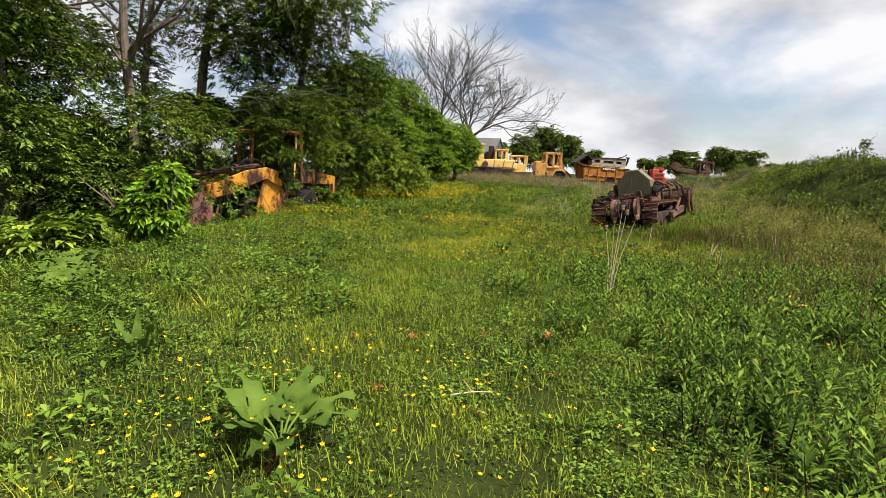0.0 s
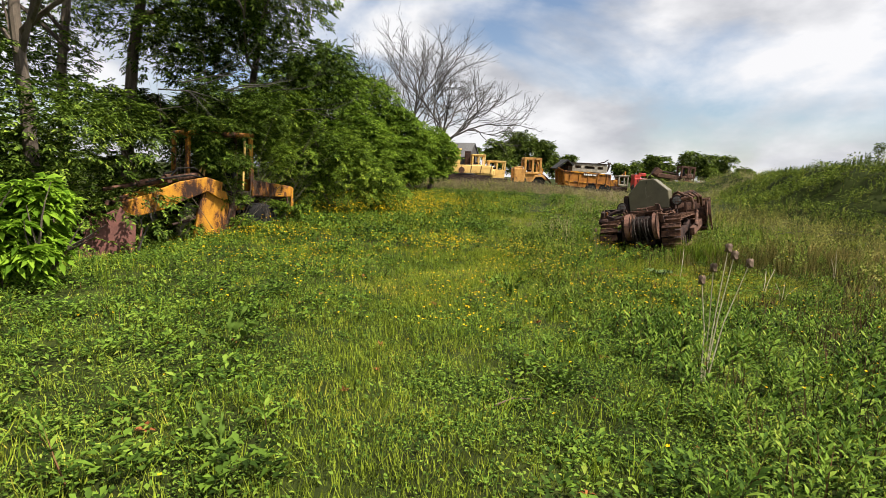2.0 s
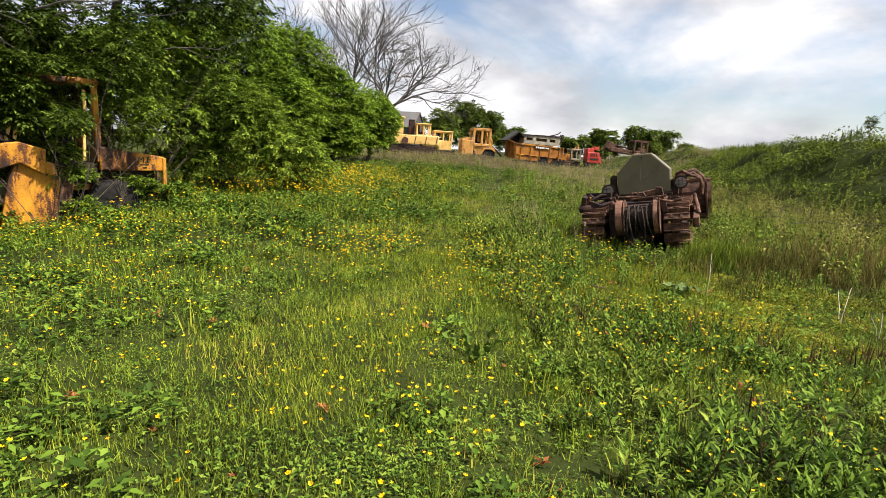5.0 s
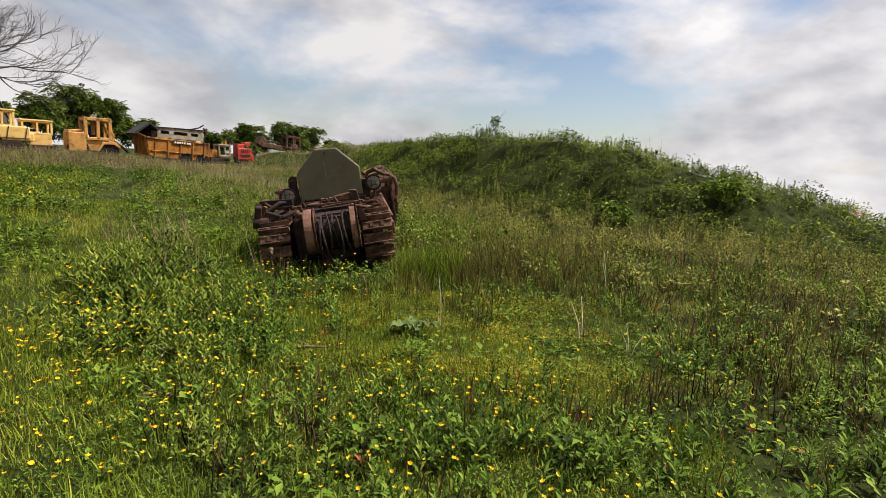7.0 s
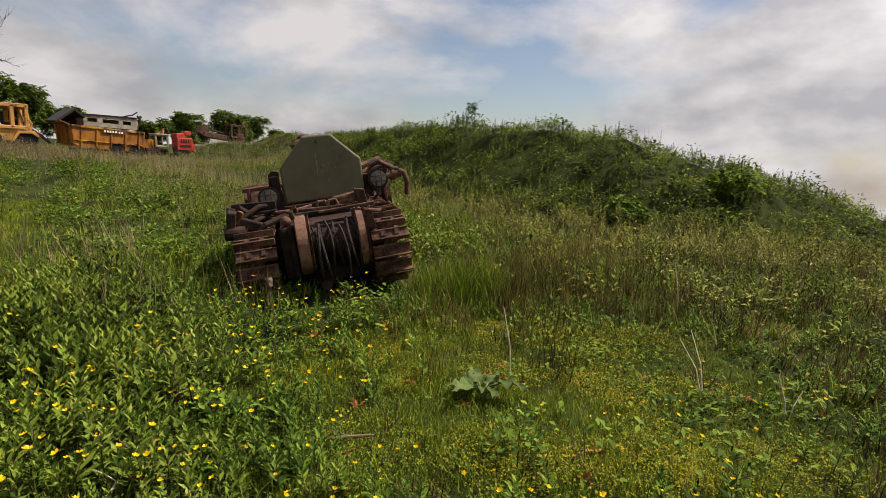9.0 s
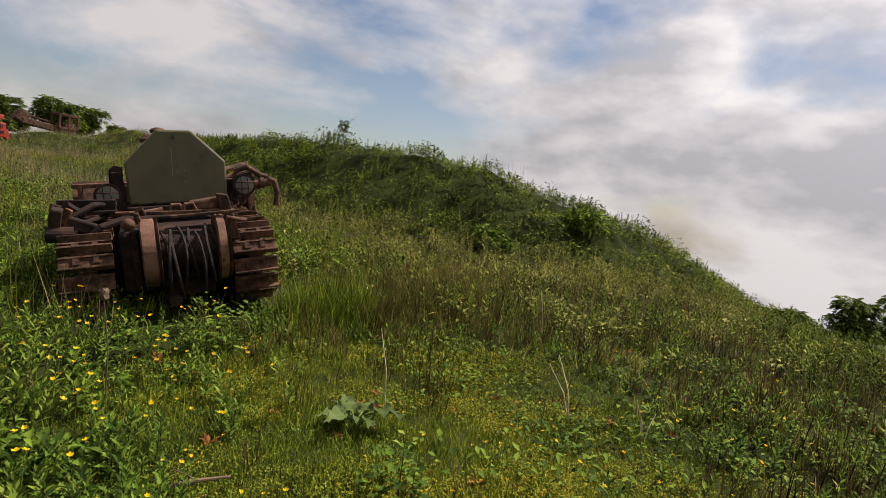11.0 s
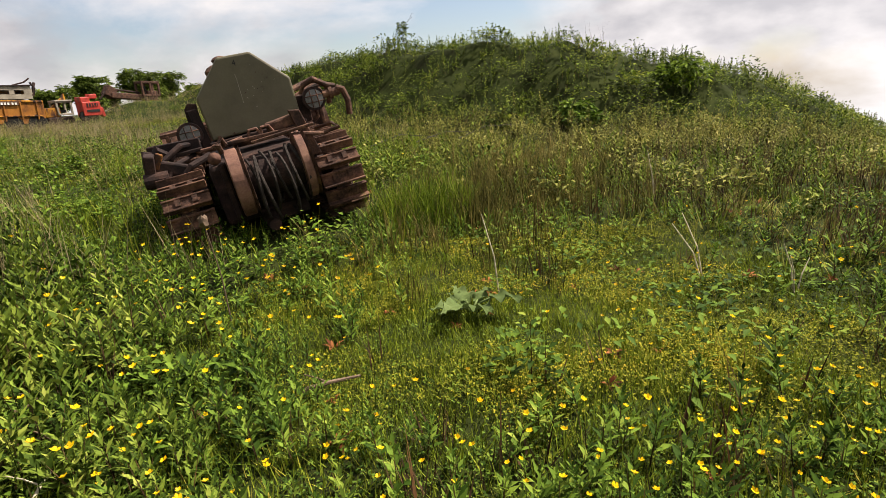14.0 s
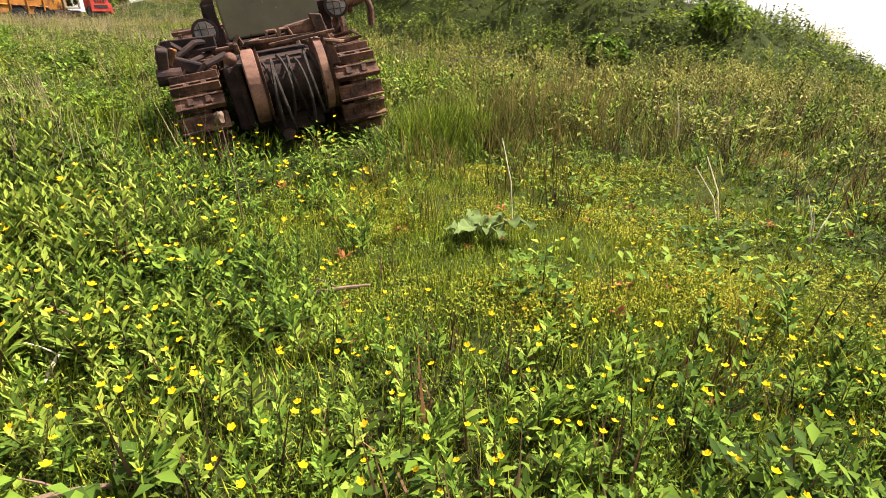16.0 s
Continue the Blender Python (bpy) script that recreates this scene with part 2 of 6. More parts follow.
def box(bm, c, s, rot=(0, 0, 0), bevel=0.0, taper=1.0):
    m = Matrix.LocRotScale(c, Euler([radians(a) for a in rot]), s)
    r = bmesh.ops.create_cube(bm, size=1.0)
    vs = r["verts"]
    if taper != 1.0:
        for v in vs:
            if v.co.z > 0:
                v.co.x *= taper
                v.co.y *= taper
    bmesh.ops.transform(bm, matrix=m, verts=vs)
    if bevel > 0:
        es = list({e for v in vs for e in v.link_edges})
        bmesh.ops.bevel(bm, geom=es, offset=bevel, segments=2, affect="EDGES", profile=0.5)
    return bm


def rod(bm, p0, p1, r0, r1=None, seg=10):
    p0, p1 = Vector(p0), Vector(p1)
    d = p1 - p0
    m = Matrix.Translation((p0 + p1) / 2) @ d.to_track_quat("Z", "Y").to_matrix().to_4x4()
    bmesh.ops.create_cone(bm, cap_ends=True, segments=seg, radius1=r0, radius2=r0 if r1 is None else r1, depth=d.length, matrix=m)
    return bm


def tube(bm, pts, r, seg=7, r_end=None):
    """A bent pipe, hose, rope or branch through the points."""
    pts = [Vector(p) for p in pts]
    rings = []
    for i, p in enumerate(pts):
        d = (pts[min(i + 1, len(pts) - 1)] - pts[max(i - 1, 0)]).normalized()
        a = d.orthogonal().normalized() if i == 0 else (ax - d * ax.dot(d)).normalized()
        ax = a
        b = d.cross(a)
        rr = r if r_end is None else r + (r_end - r) * i / (len(pts) - 1)
        rings.append([bm.verts.new(p + (a * math.cos(k * math.tau / seg) + b * math.sin(k * math.tau / seg)) * rr) for k in range(seg)])
    for r1, r2 in zip(rings, rings[1:]):
        for k in range(seg):
            bm.faces.new((r1[k], r1[(k + 1) % seg], r2[(k + 1) % seg], r2[k]))
    bm.faces.new(rings[0][::-1])
    bm.faces.new(rings[-1])
    return bm


def slab(bm, outline, thick, m=Matrix(), bevel=0.0):
    """A plate of that outline in the x-z plane, thick along y."""
    a = [bm.verts.new(m @ Vector((x, -thick / 2, z))) for x, z in outline]
    b = [bm.verts.new(m @ Vector((x, thick / 2, z))) for x, z in outline]
    n = len(outline)
    fs = [bm.faces.new(a), bm.faces.new(b[::-1])]
    for i in range(n):
        fs.append(bm.faces.new((a[i], b[i], b[(i + 1) % n], a[(i + 1) % n])))
    bmesh.ops.recalc_face_normals(bm, faces=fs)
    if bevel:
        bmesh.ops.bevel(bm, geom=list({e for f in fs for e in f.edges}), offset=bevel, segments=2, affect="EDGES", profile=0.5)
    return bm


def turned(bm, profile, m=Matrix(), seg=24):
    """A body of revolution about the local x axis, from (x, radius) pairs."""
    rings = []
    for x, r in profile:
        rings.append([bm.verts.new(m @ Vector((x, r * math.cos(k * math.tau / seg), r * math.sin(k * math.tau / seg)))) for k in range(seg)])
    fs = []
    for r1, r2 in zip(rings, rings[1:]):
        for k in range(seg):
            fs.append(bm.faces.new((r1[k], r2[k], r2[(k + 1) % seg], r1[(k + 1) % seg])))
    fs += [bm.faces.new(rings[0]), bm.faces.new(rings[-1][::-1])]
    bmesh.ops.recalc_face_normals(bm, faces=fs)
    return bm


def B():
    return bmesh.new()


def raw_mesh(name, V, T, mats, mi=None, smooth=False):
    """A large triangle mesh from arrays."""
    V, T = np.asarray(V, np.float32), np.asarray(T, np.int32)
    me = bpy.data.meshes.new(name)
    me.vertices.add(len(V))
    me.vertices.foreach_set("co", V.ravel())
    me.loops.add(T.size)
    me.loops.foreach_set("vertex_index", T.ravel())
    me.polygons.add(len(T))
    me.polygons.foreach_set("loop_start", np.arange(0, T.size, 3, dtype=np.int32))
    for m in mats:
        me.materials.append(m)
    if mi is not None:
        me.polygons.foreach_set("material_index", np.asarray(mi, np.int32))
    if smooth:
        me.polygons.foreach_set("use_smooth", np.ones(len(T), dtype=bool))
    me.update(calc_edges=True)
    return me


# ---- the lie of the land ----
def sstep(a, b, v):
    t = np.clip((v - a) / (b - a), 0, 1)
    return t * t * (3 - 2 * t)


BANK = ((34, 56, 2.2), (27, 39, 2.25), (21.3, 27.5, 2.4), (18.6, 21.5, 2.35), (18.0, 18.5, 2.3), (18.1, 16.4, 2.1), (19.2, 14.6, 1.5), (22.6, 12.4, 0.7), (26.8, 11.2, -0.35), (31, 10.2, -1.4), (38, 8, -2.9))


def bank_at(x, y):
    """Distance from the bank's crest and the crest's height beside each point."""
    best, high = np.full(np.shape(x), 1e9), np.zeros(np.shape(x))
    for (x0, y0, h0), (x1, y1, h1) in zip(BANK, BANK[1:]):
        ux, uy = x1 - x0, y1 - y0
        t = np.clip(((x - x0) * ux + (y - y0) * uy) / (ux * ux + uy * uy), 0, 1)
        d = np.hypot(x - x0 - t * ux, y - y0 - t * uy)
        high = np.where(d < best, h0 + t * (h1 - h0), high)
        best = np.minimum(best, d)
    return best, high


def hummock(x, y):
    """Rounded heaps of scrub on the bank, between -1 and 1."""
    return 0.6 * np.sin(1.25 * x + 0.5 * y + 1.1 * np.sin(0.7 * y)) * np.cos(1.05 * y - 0.6 * x) + 0.4 * np.sin(2.3 * x - 1.3 * y + 2.0) * np.cos(1.9 * y + 0.8 * x)


def ground_z(x, y):
    x, y = np.asarray(x, float), np.asarray(y, float)
    z = -0.06 + 0.62 * sstep(12, 48, y) - 0.55 * sstep(5, 16, x) * sstep(34, 50, y)
    z = z - 0.22 * np.exp(-((x - 4.6) ** 2 + (y - 11.2) ** 2) / 22.0)
    z = z - 0.30 * sstep(-3, -9, x) * sstep(40, 20, y)
    z = z + 0.16 * np.exp(-((x - 8.2) ** 2 + (y - 15.5) ** 2) / 6.0)
    fall = sstep(8, 26, x) * sstep(15, 5, y) * 2.3
    z = z - fall - 0.02 * np.maximum(x - 26, 0) * sstep(15, 5, y)
    d, h = bank_at(x, y)
    z = z + np.maximum(h - z, 0) * (1 - sstep(1.2, 5.3, d)) * 0.8 + np.maximum(h - z, 0) * (1 - sstep(2.0, 9.5, d)) * 0.2
    z = z - 0.35 * np.exp(-((x + 7.2) ** 2 / 5.0 + (y - 14.6) ** 2 / 7.0)) + 1.35 * np.exp(-((x - 24.6) ** 2 / 14.0 + (y - 51.2) ** 2 / 9.0))
    z = z + 0.40 * np.exp(-((x - 8) ** 2 / 40.0 + (y - 43.5) ** 2 / 6.0))
    z = z + 0.035 * np.sin(x * 1.7 + 0.6 * y) * np.cos(y * 1.3 - 0.4 * x) + 0.02 * np.sin(x * 4.1 + 1) * np.sin(y * 3.7)
    z = z + 0.30 * hummock(x, y) * (1 - sstep(3.6, 5.4, d)) * sstep(0.0, 1.2, d)
    z = z + 0.35 * sstep(53, 60, y) * (1 - sstep(90, 120, y)) * (1 - sstep(30, 45, x))
    z = z + 0.25 * sstep(45.5, 49, y) * (1 - sstep(90, 120, y)) * (1 - sstep(30, 45, x))
    side = sstep(0.95, 1.3, np.arctan2(x - 2, y - 10)) * sstep(2.6, 2.1, np.arctan2(x - 2, y - 10))
    z = z - 0.13 * np.maximum(x - 27, 0) * side
    return z - sstep(120, 900, np.hypot(x, y)) * 9


def gz(x, y):
    return float(ground_z(x, y))


def make_ground():
    near = np.arange(-14, 42, 0.35)
    xs = np.concatenate([[-2500, -900, -350, -150, -70, -40, -26, -18], near, [46, 54, 66, 90, 150, 350, 900, 2500]])
    ys = np.concatenate([[-2500, -900, -300, -100, -40, -20, -10], np.arange(-6, 66, 0.35), [70, 80, 95, 120, 180, 350, 900, 2500]])
    X, Y = np.meshgrid(xs, ys)
    V = np.stack([X, Y, ground_z(X, Y)], -1).reshape(-1, 3)
    nx, ny = len(xs), len(ys)
    i = (np.arange(ny - 1)[:, None] * nx + np.arange(nx - 1)[None]).ravel()
    T = np.concatenate([np.stack([i, i + 1, i + nx + 1], -1), np.stack([i, i + nx + 1, i + nx], -1)])
    g = new("ground", raw_mesh("ground", V, T, [M_SOIL], smooth=True))
    tagged(g, "uneven green meadow ground with moss and bare soil", "ground", kind="structure")


make_ground()
# ---- plants: templates and sowing ----
def blade(h, w, lean, yaw, base=(0, 0, 0), parts=2):
    """One grass blade or narrow leaf that bends over: vertices and triangles."""
    c, s = math.cos(yaw), math.sin(yaw)
    out, up = [], []
    for k in range(parts + 1):
        f = k / parts
        r, z = lean * f * f, h * (f - 0.25 * abs(lean) / max(h, 0.01) * f * f)
        ww = w * (1 - f) ** 0.7 * 0.5
        cx, cy = base[0] + c * r, base[1] + s * r
        if k < parts:
            out += [(cx - s * ww, cy + c * ww, base[2] + z), (cx + s * ww, cy - c * ww, base[2] + z)]
        else:
            out.append((cx, cy, base[2] + z))
    for k in range(parts - 1):
        a = 2 * k
        up += [(a, a + 1, a + 3), (a, a + 3, a + 2)]
    a = 2 * (parts - 1)
    up.append((a, a + 1, a + 2))
    return out, up


def leaf(base, yaw, rise, length, width, droop=0.3, fold=0.15):
    """A broad leaf: two halves folded along the midrib, four triangles."""
    c, s = math.cos(yaw), math.sin(yaw)
    bx, by, bz = base
    mid = length * 0.45
    zm, zt = mid * math.sin(rise), length * (math.sin(rise) - droop)
    hm, ht = mid * math.cos(rise), length * math.cos(rise)
    w = width / 2
    v = [(bx, by, bz), (bx + c * hm - s * w, by + s * hm + c * w, bz + zm + fold * w), (bx + c * hm, by + s * hm, bz + zm),
         (bx + c * hm + s * w, by + s * hm - c * w, bz + zm + fold * w), (bx + c * ht, by + s * ht, bz + zt)]
    return v, [(0, 2, 1), (0, 3, 2), (1, 2, 4), (2, 3, 4)]


def leaflet(base, yaw, rise, length, width, droop=0.3, fold=0.15):
    """A small leaf of two triangles folded along the midrib."""
    c, s = math.cos(yaw), math.sin(yaw)
    bx, by, bz = base
    mid, w = length * 0.5, width / 2
    hm, zm = mid * math.cos(rise), mid * math.sin(rise) + fold * w
    ht, zt = length * math.cos(rise), length * (math.sin(rise) - droop)
    v = [(bx, by, bz), (bx + c * hm - s * w, by + s * hm + c * w, bz + zm), (bx + c * ht, by + s * ht, bz + zt), (bx + c * hm + s * w, by + s * hm - c * w, bz + zm)]
    return v, [(0, 2, 1), (0, 3, 2)]


class Plant:
    """Collects leaves and stems of one template; slot picks the material."""

    def __init__(self):
        self.v, self.t, self.m = [], [], []

    def add(self, vt, slot=0):
        k = len(self.v)
        self.v += vt[0]
        self.t += [(a + k, b + k, c + k) for a, b, c in vt[1]]
        self.m += [slot] * len(vt[1])
        return self

    def arrays(self):
        return np.array(self.v, np.float32), np.array(self.t, np.int32), np.array(self.m, np.int32)


R = random.Random(11)


def tuft(n, h, w, spread, lean, parts=2):
    p = Plant()
    for _ in range(n):
        a, r = R.uniform(0, math.tau), spread * math.sqrt(R.random())
        p.add(blade(h * R.uniform(0.45, 1.1), w * R.uniform(0.6, 1.2), lean * R.uniform(0.1, 1.2), R.uniform(0, math.tau), (r * math.cos(a), r * math.sin(a), -0.01), parts))
    return p.arrays()


def carpet(n, size, spread, lift, dome=0.0):
    """Low broad-leaved herbs: clover, creeping buttercup and the like; dome heaps them into a clump."""
    p = Plant()
    for _ in range(n):
        a, r = R.uniform(0, math.tau), math.sqrt(R.random())
        z = R.uniform(0.005, lift) + dome * (1 - r * r) * R.uniform(0.5, 1.0)
        p.add(leaflet((spread * r * math.cos(a), spread * r * math.sin(a), z), a + R.uniform(-1.5, 1.5), R.uniform(-0.3, 0.9), size * R.uniform(0.6, 1.25), size * R.uniform(0.4, 0.65), 0.15, R.uniform(0, 0.5)))
    return p.arrays()


def willowherb(h, n, leaf_len, stem_slot=1, bare=0.15, wide=0.24, shape=leaf):
    """An upright stem with narrow leaves in a spiral, shorter towards the tip."""
    p = Plant()
    lx, ly = R.uniform(-0.1, 0.1) * h, R.uniform(-0.1, 0.1) * h
    for k in range(2):
        p.add(blade(h, 0.011, 0.02, k * 1.57, (0, 0, -0.02)), stem_slot)
    a = R.uniform(0, 6)
    for i in range(n):
        f = bare + (1 - bare) * i / (n - 1)
        a += 2.4
        ll = leaf_len * (1.05 - 0.62 * f ** 2) * R.uniform(0.75, 1.15)
        p.add(shape((lx * f * f, ly * f * f, h * f), a, 0.42 + 0.62 * f, ll, ll * wide, 0.16 * (1.15 - f), 0.3))
    return p.arrays()


def buttercup(h):
    p = Plant()
    p.add(blade(h, 0.004, 0.03, R.uniform(0, 6), (0, 0, 0)), 1)
    tx, ty = R.uniform(-0.4, 0.4), R.uniform(-0.4, 0.4)
    z = h * 0.95
    for k in range(5):
        a = k * math.tau / 5
        r = 0.0125
        v = [(0, 0, z)]
        for da, rr, dz in ((-0.55, r * 0.8, 0.006), (0, r, 0.009), (0.55, r * 0.8, 0.006)):
            x, y = rr * math.cos(a + da), rr * math.sin(a + da)
            v.append((x, y, z + dz + tx * x + ty * y))
        p.add((v, [(0, 1, 2), (0, 2, 3)]), 0)
    return p.arrays()


def spray(n, length, lw, droop=0.25):
    """A twig end with leaflets on both sides."""
    p = Plant()
    for i in range(n):
        f = (i // 2 + 1) / (n / 2 + 1)
        side = 1 if i % 2 else -1
        p.add(leaflet((f * length, 0, -droop * length * f * f), side * R.uniform(0.8, 1.2), R.uniform(-0.3, 0.3), lw * R.uniform(0.75, 1.2), lw * 0.42, 0.3))
    p.add(leaflet((length * 0.9, 0, -droop * length), 0, -0.2, lw, lw * 0.42, 0.3))
    return p.arrays()


def rosette(n, length, width, slot=0):
    p = Plant()
    for i in range(n):
        p.add(leaf((0, 0, 0.02), i * 2.4 + R.uniform(-0.3, 0.3), R.uniform(0.25, 1.0), length * R.uniform(0.6, 1.1), width * R.uniform(0.7, 1.1), R.uniform(0.1, 0.45), 0.2), slot)
    return p.arrays()


def sow(templates, P, scale, yaw=None, tilt=0.12, pitch=None, squash=None):
    """Lays templates out at the places P as one set of arrays."""
    P = np.asarray(P, np.float32)
    n = len(P)
    scale = np.broadcast_to(np.asarray(scale, np.float32), (n,))
    yaw = rng.uniform(0, math.tau, n) if yaw is None else yaw
    which = rng.integers(0, len(templates), n)
    tx, ty = rng.normal(0, tilt, n), rng.normal(0, tilt, n)
    Vs, Ts, Ms, k = [], [], [], 0
    for i, (v, t, m) in enumerate(templates):
        s = np.where(which == i)[0]
        if not len(s):
            continue
        c, sn = np.cos(yaw[s])[:, None], np.sin(yaw[s])[:, None]
        x, y, z = v[None, :, 0], v[None, :, 1], v[None, :, 2]
        if pitch is not None:
            cp, sp = np.cos(pitch[s])[:, None], np.sin(pitch[s])[:, None]
            x, z = x * cp - z * sp, x * sp + z * cp
        sc = scale[s][:, None]
        zz = z * sc * (1 if squash is None else squash[s][:, None])
        X = (x * c - y * sn) * sc + tx[s][:, None] * zz
        Y = (x * sn + y * c) * sc + ty[s][:, None] * zz
        V = np.stack([X + P[s, 0:1], Y + P[s, 1:2], zz + P[s, 2:3]], -1).reshape(-1, 3)
        T = (t[None] + (np.arange(len(s)) * len(v))[:, None, None]).reshape(-1, 3) + k
        Vs.append(V)
        Ts.append(T)
        Ms.append(np.tile(m, len(s)))
        k += len(V)
    return np.concatenate(Vs), np.concatenate(Ts), np.concatenate(Ms)


def lay(name, arrays, mats, label, category):
    return tagged(new(name, raw_mesh(name, *arrays[:2], mats, arrays[2])), label, category, kind="stuff")


def places(n, x0, x1, y0, y1, keep=None):
    x, y = rng.uniform(x0, x1, n), rng.uniform(y0, y1, n)
    if keep is not None:
        s = rng.random(n) < keep(x, y)
        x, y = x[s], y[s]
    return np.stack([x, y, ground_z(x, y)], -1)


def patchy(x, y, f=0.9, seed=0.0):
    """Soft patches between 0 and 1."""
    v = np.sin(x * f + seed) * np.cos(y * f * 1.13 - seed * 2) + 0.6 * np.sin(x * f * 2.3 + y * f * 1.7 + seed * 3) + 0.4 * np.cos(y * f * 3.1 - x * f * 2.2)
    return np.clip(0.5 + 0.32 * v, 0, 1)


def track_x(y):
    """The trodden way through the meadow."""
    return np.interp(y, [-3, 2, 4, 6, 8, 10, 12, 14, 16, 20, 28, 40], [-0.1, -0.3, -0.6, -0.7, -0.4, 0.1, 0.9, 1.6, 2.3, 3.6, 6.0, 9.5])


def on_track(x, y, w=0.7):
    return np.exp(-((x - track_x(y)) / w) ** 2)


def tall_side(x, y):
    """Where the tall weeds stand, beside the way and up to the bank."""
    edge = np.interp(y, [-3, 1, 5, 8, 10, 12, 15, 20], [0.9, 1.2, 1.4, 1.5, 1.7, 1.9, 2.5, 5.0])
    return sstep(edge, edge + 1.0, x)


def lawn(x, y):
    """The low turf in the hollow beside the old crawler."""
    return np.exp(-(((x - 5.2) / 2.0) ** 2 + ((y - 11.6) / 2.0) ** 2) ** 2) * (1 - sstep(4.3, 3.5, x + 0.45 * (y - 11)))


def no_machine(x, y):
    u = (x - 6.0) * 0.58 + (y - 15.2) * 0.814
    v = (x - 6.0) * 0.814 - (y - 15.2) * 0.58
    return np.where((np.abs(v) < 1.0) & (u > -0.6) & (u < 3.2), 0.0, 1.0)


turf = [tuft(18, 0.09, 0.006, 0.11, 0.05, 1) for _ in range(5)]
meadow = [tuft(10, 0.20, 0.008, 0.08, 0.12) for _ in range(6)]
coarse = [tuft(10, 0.40, 0.024, 0.22, 0.22, 1) for _ in range(6)]
herbs = [carpet(40, 0.030, 0.16, 0.05) for _ in range(6)]
herbs_wide = [carpet(40, 0.060, 0.32, 0.09) for _ in range(6)]
moss = [carpet(30, 0.020, 0.11, 0.03, 0.03) for _ in range(5)]
clumps = [carpet(46, R.uniform(0.04, 0.07), 0.15, 0.05, R.uniform(0.1, 0.24)) for _ in range(8)]
weeds = [willowherb(R.uniform(0.26, 0.46), R.randint(17, 23), R.uniform(0.11, 0.16), wide=R.uniform(0.24, 0.36)) for _ in range(14)]
cups = [buttercup(R.uniform(0.14, 0.27)) for _ in range(6)]
rush = [tuft(26, 0.58, 0.012, 0.16, 0.30) for _ in range(4)]
tall = [tuft(30, 0.55, 0.012, 0.14, 0.28) for _ in range(4)]
straws = [tuft(14, 0.62, 0.006, 0.16, 0.22, 1) for _ in range(4)]
dead = [tuft(6, 0.36, 0.012, 0.1, 0.14, 1) for _ in range(4)]
docks = [rosette(8, 0.075, 0.022) for _ in range(4)]


def near_way(x, y):
    px = np.interp(y, [-1, 3, 6, 8, 9.3, 10.5, 20], [-0.1, -0.3, 0.3, 1.0, 1.4, 1.8, 5])
    return np.exp(-(np.maximum(np.abs(x - px) - 1.5, 0) / 3.5) ** 2)


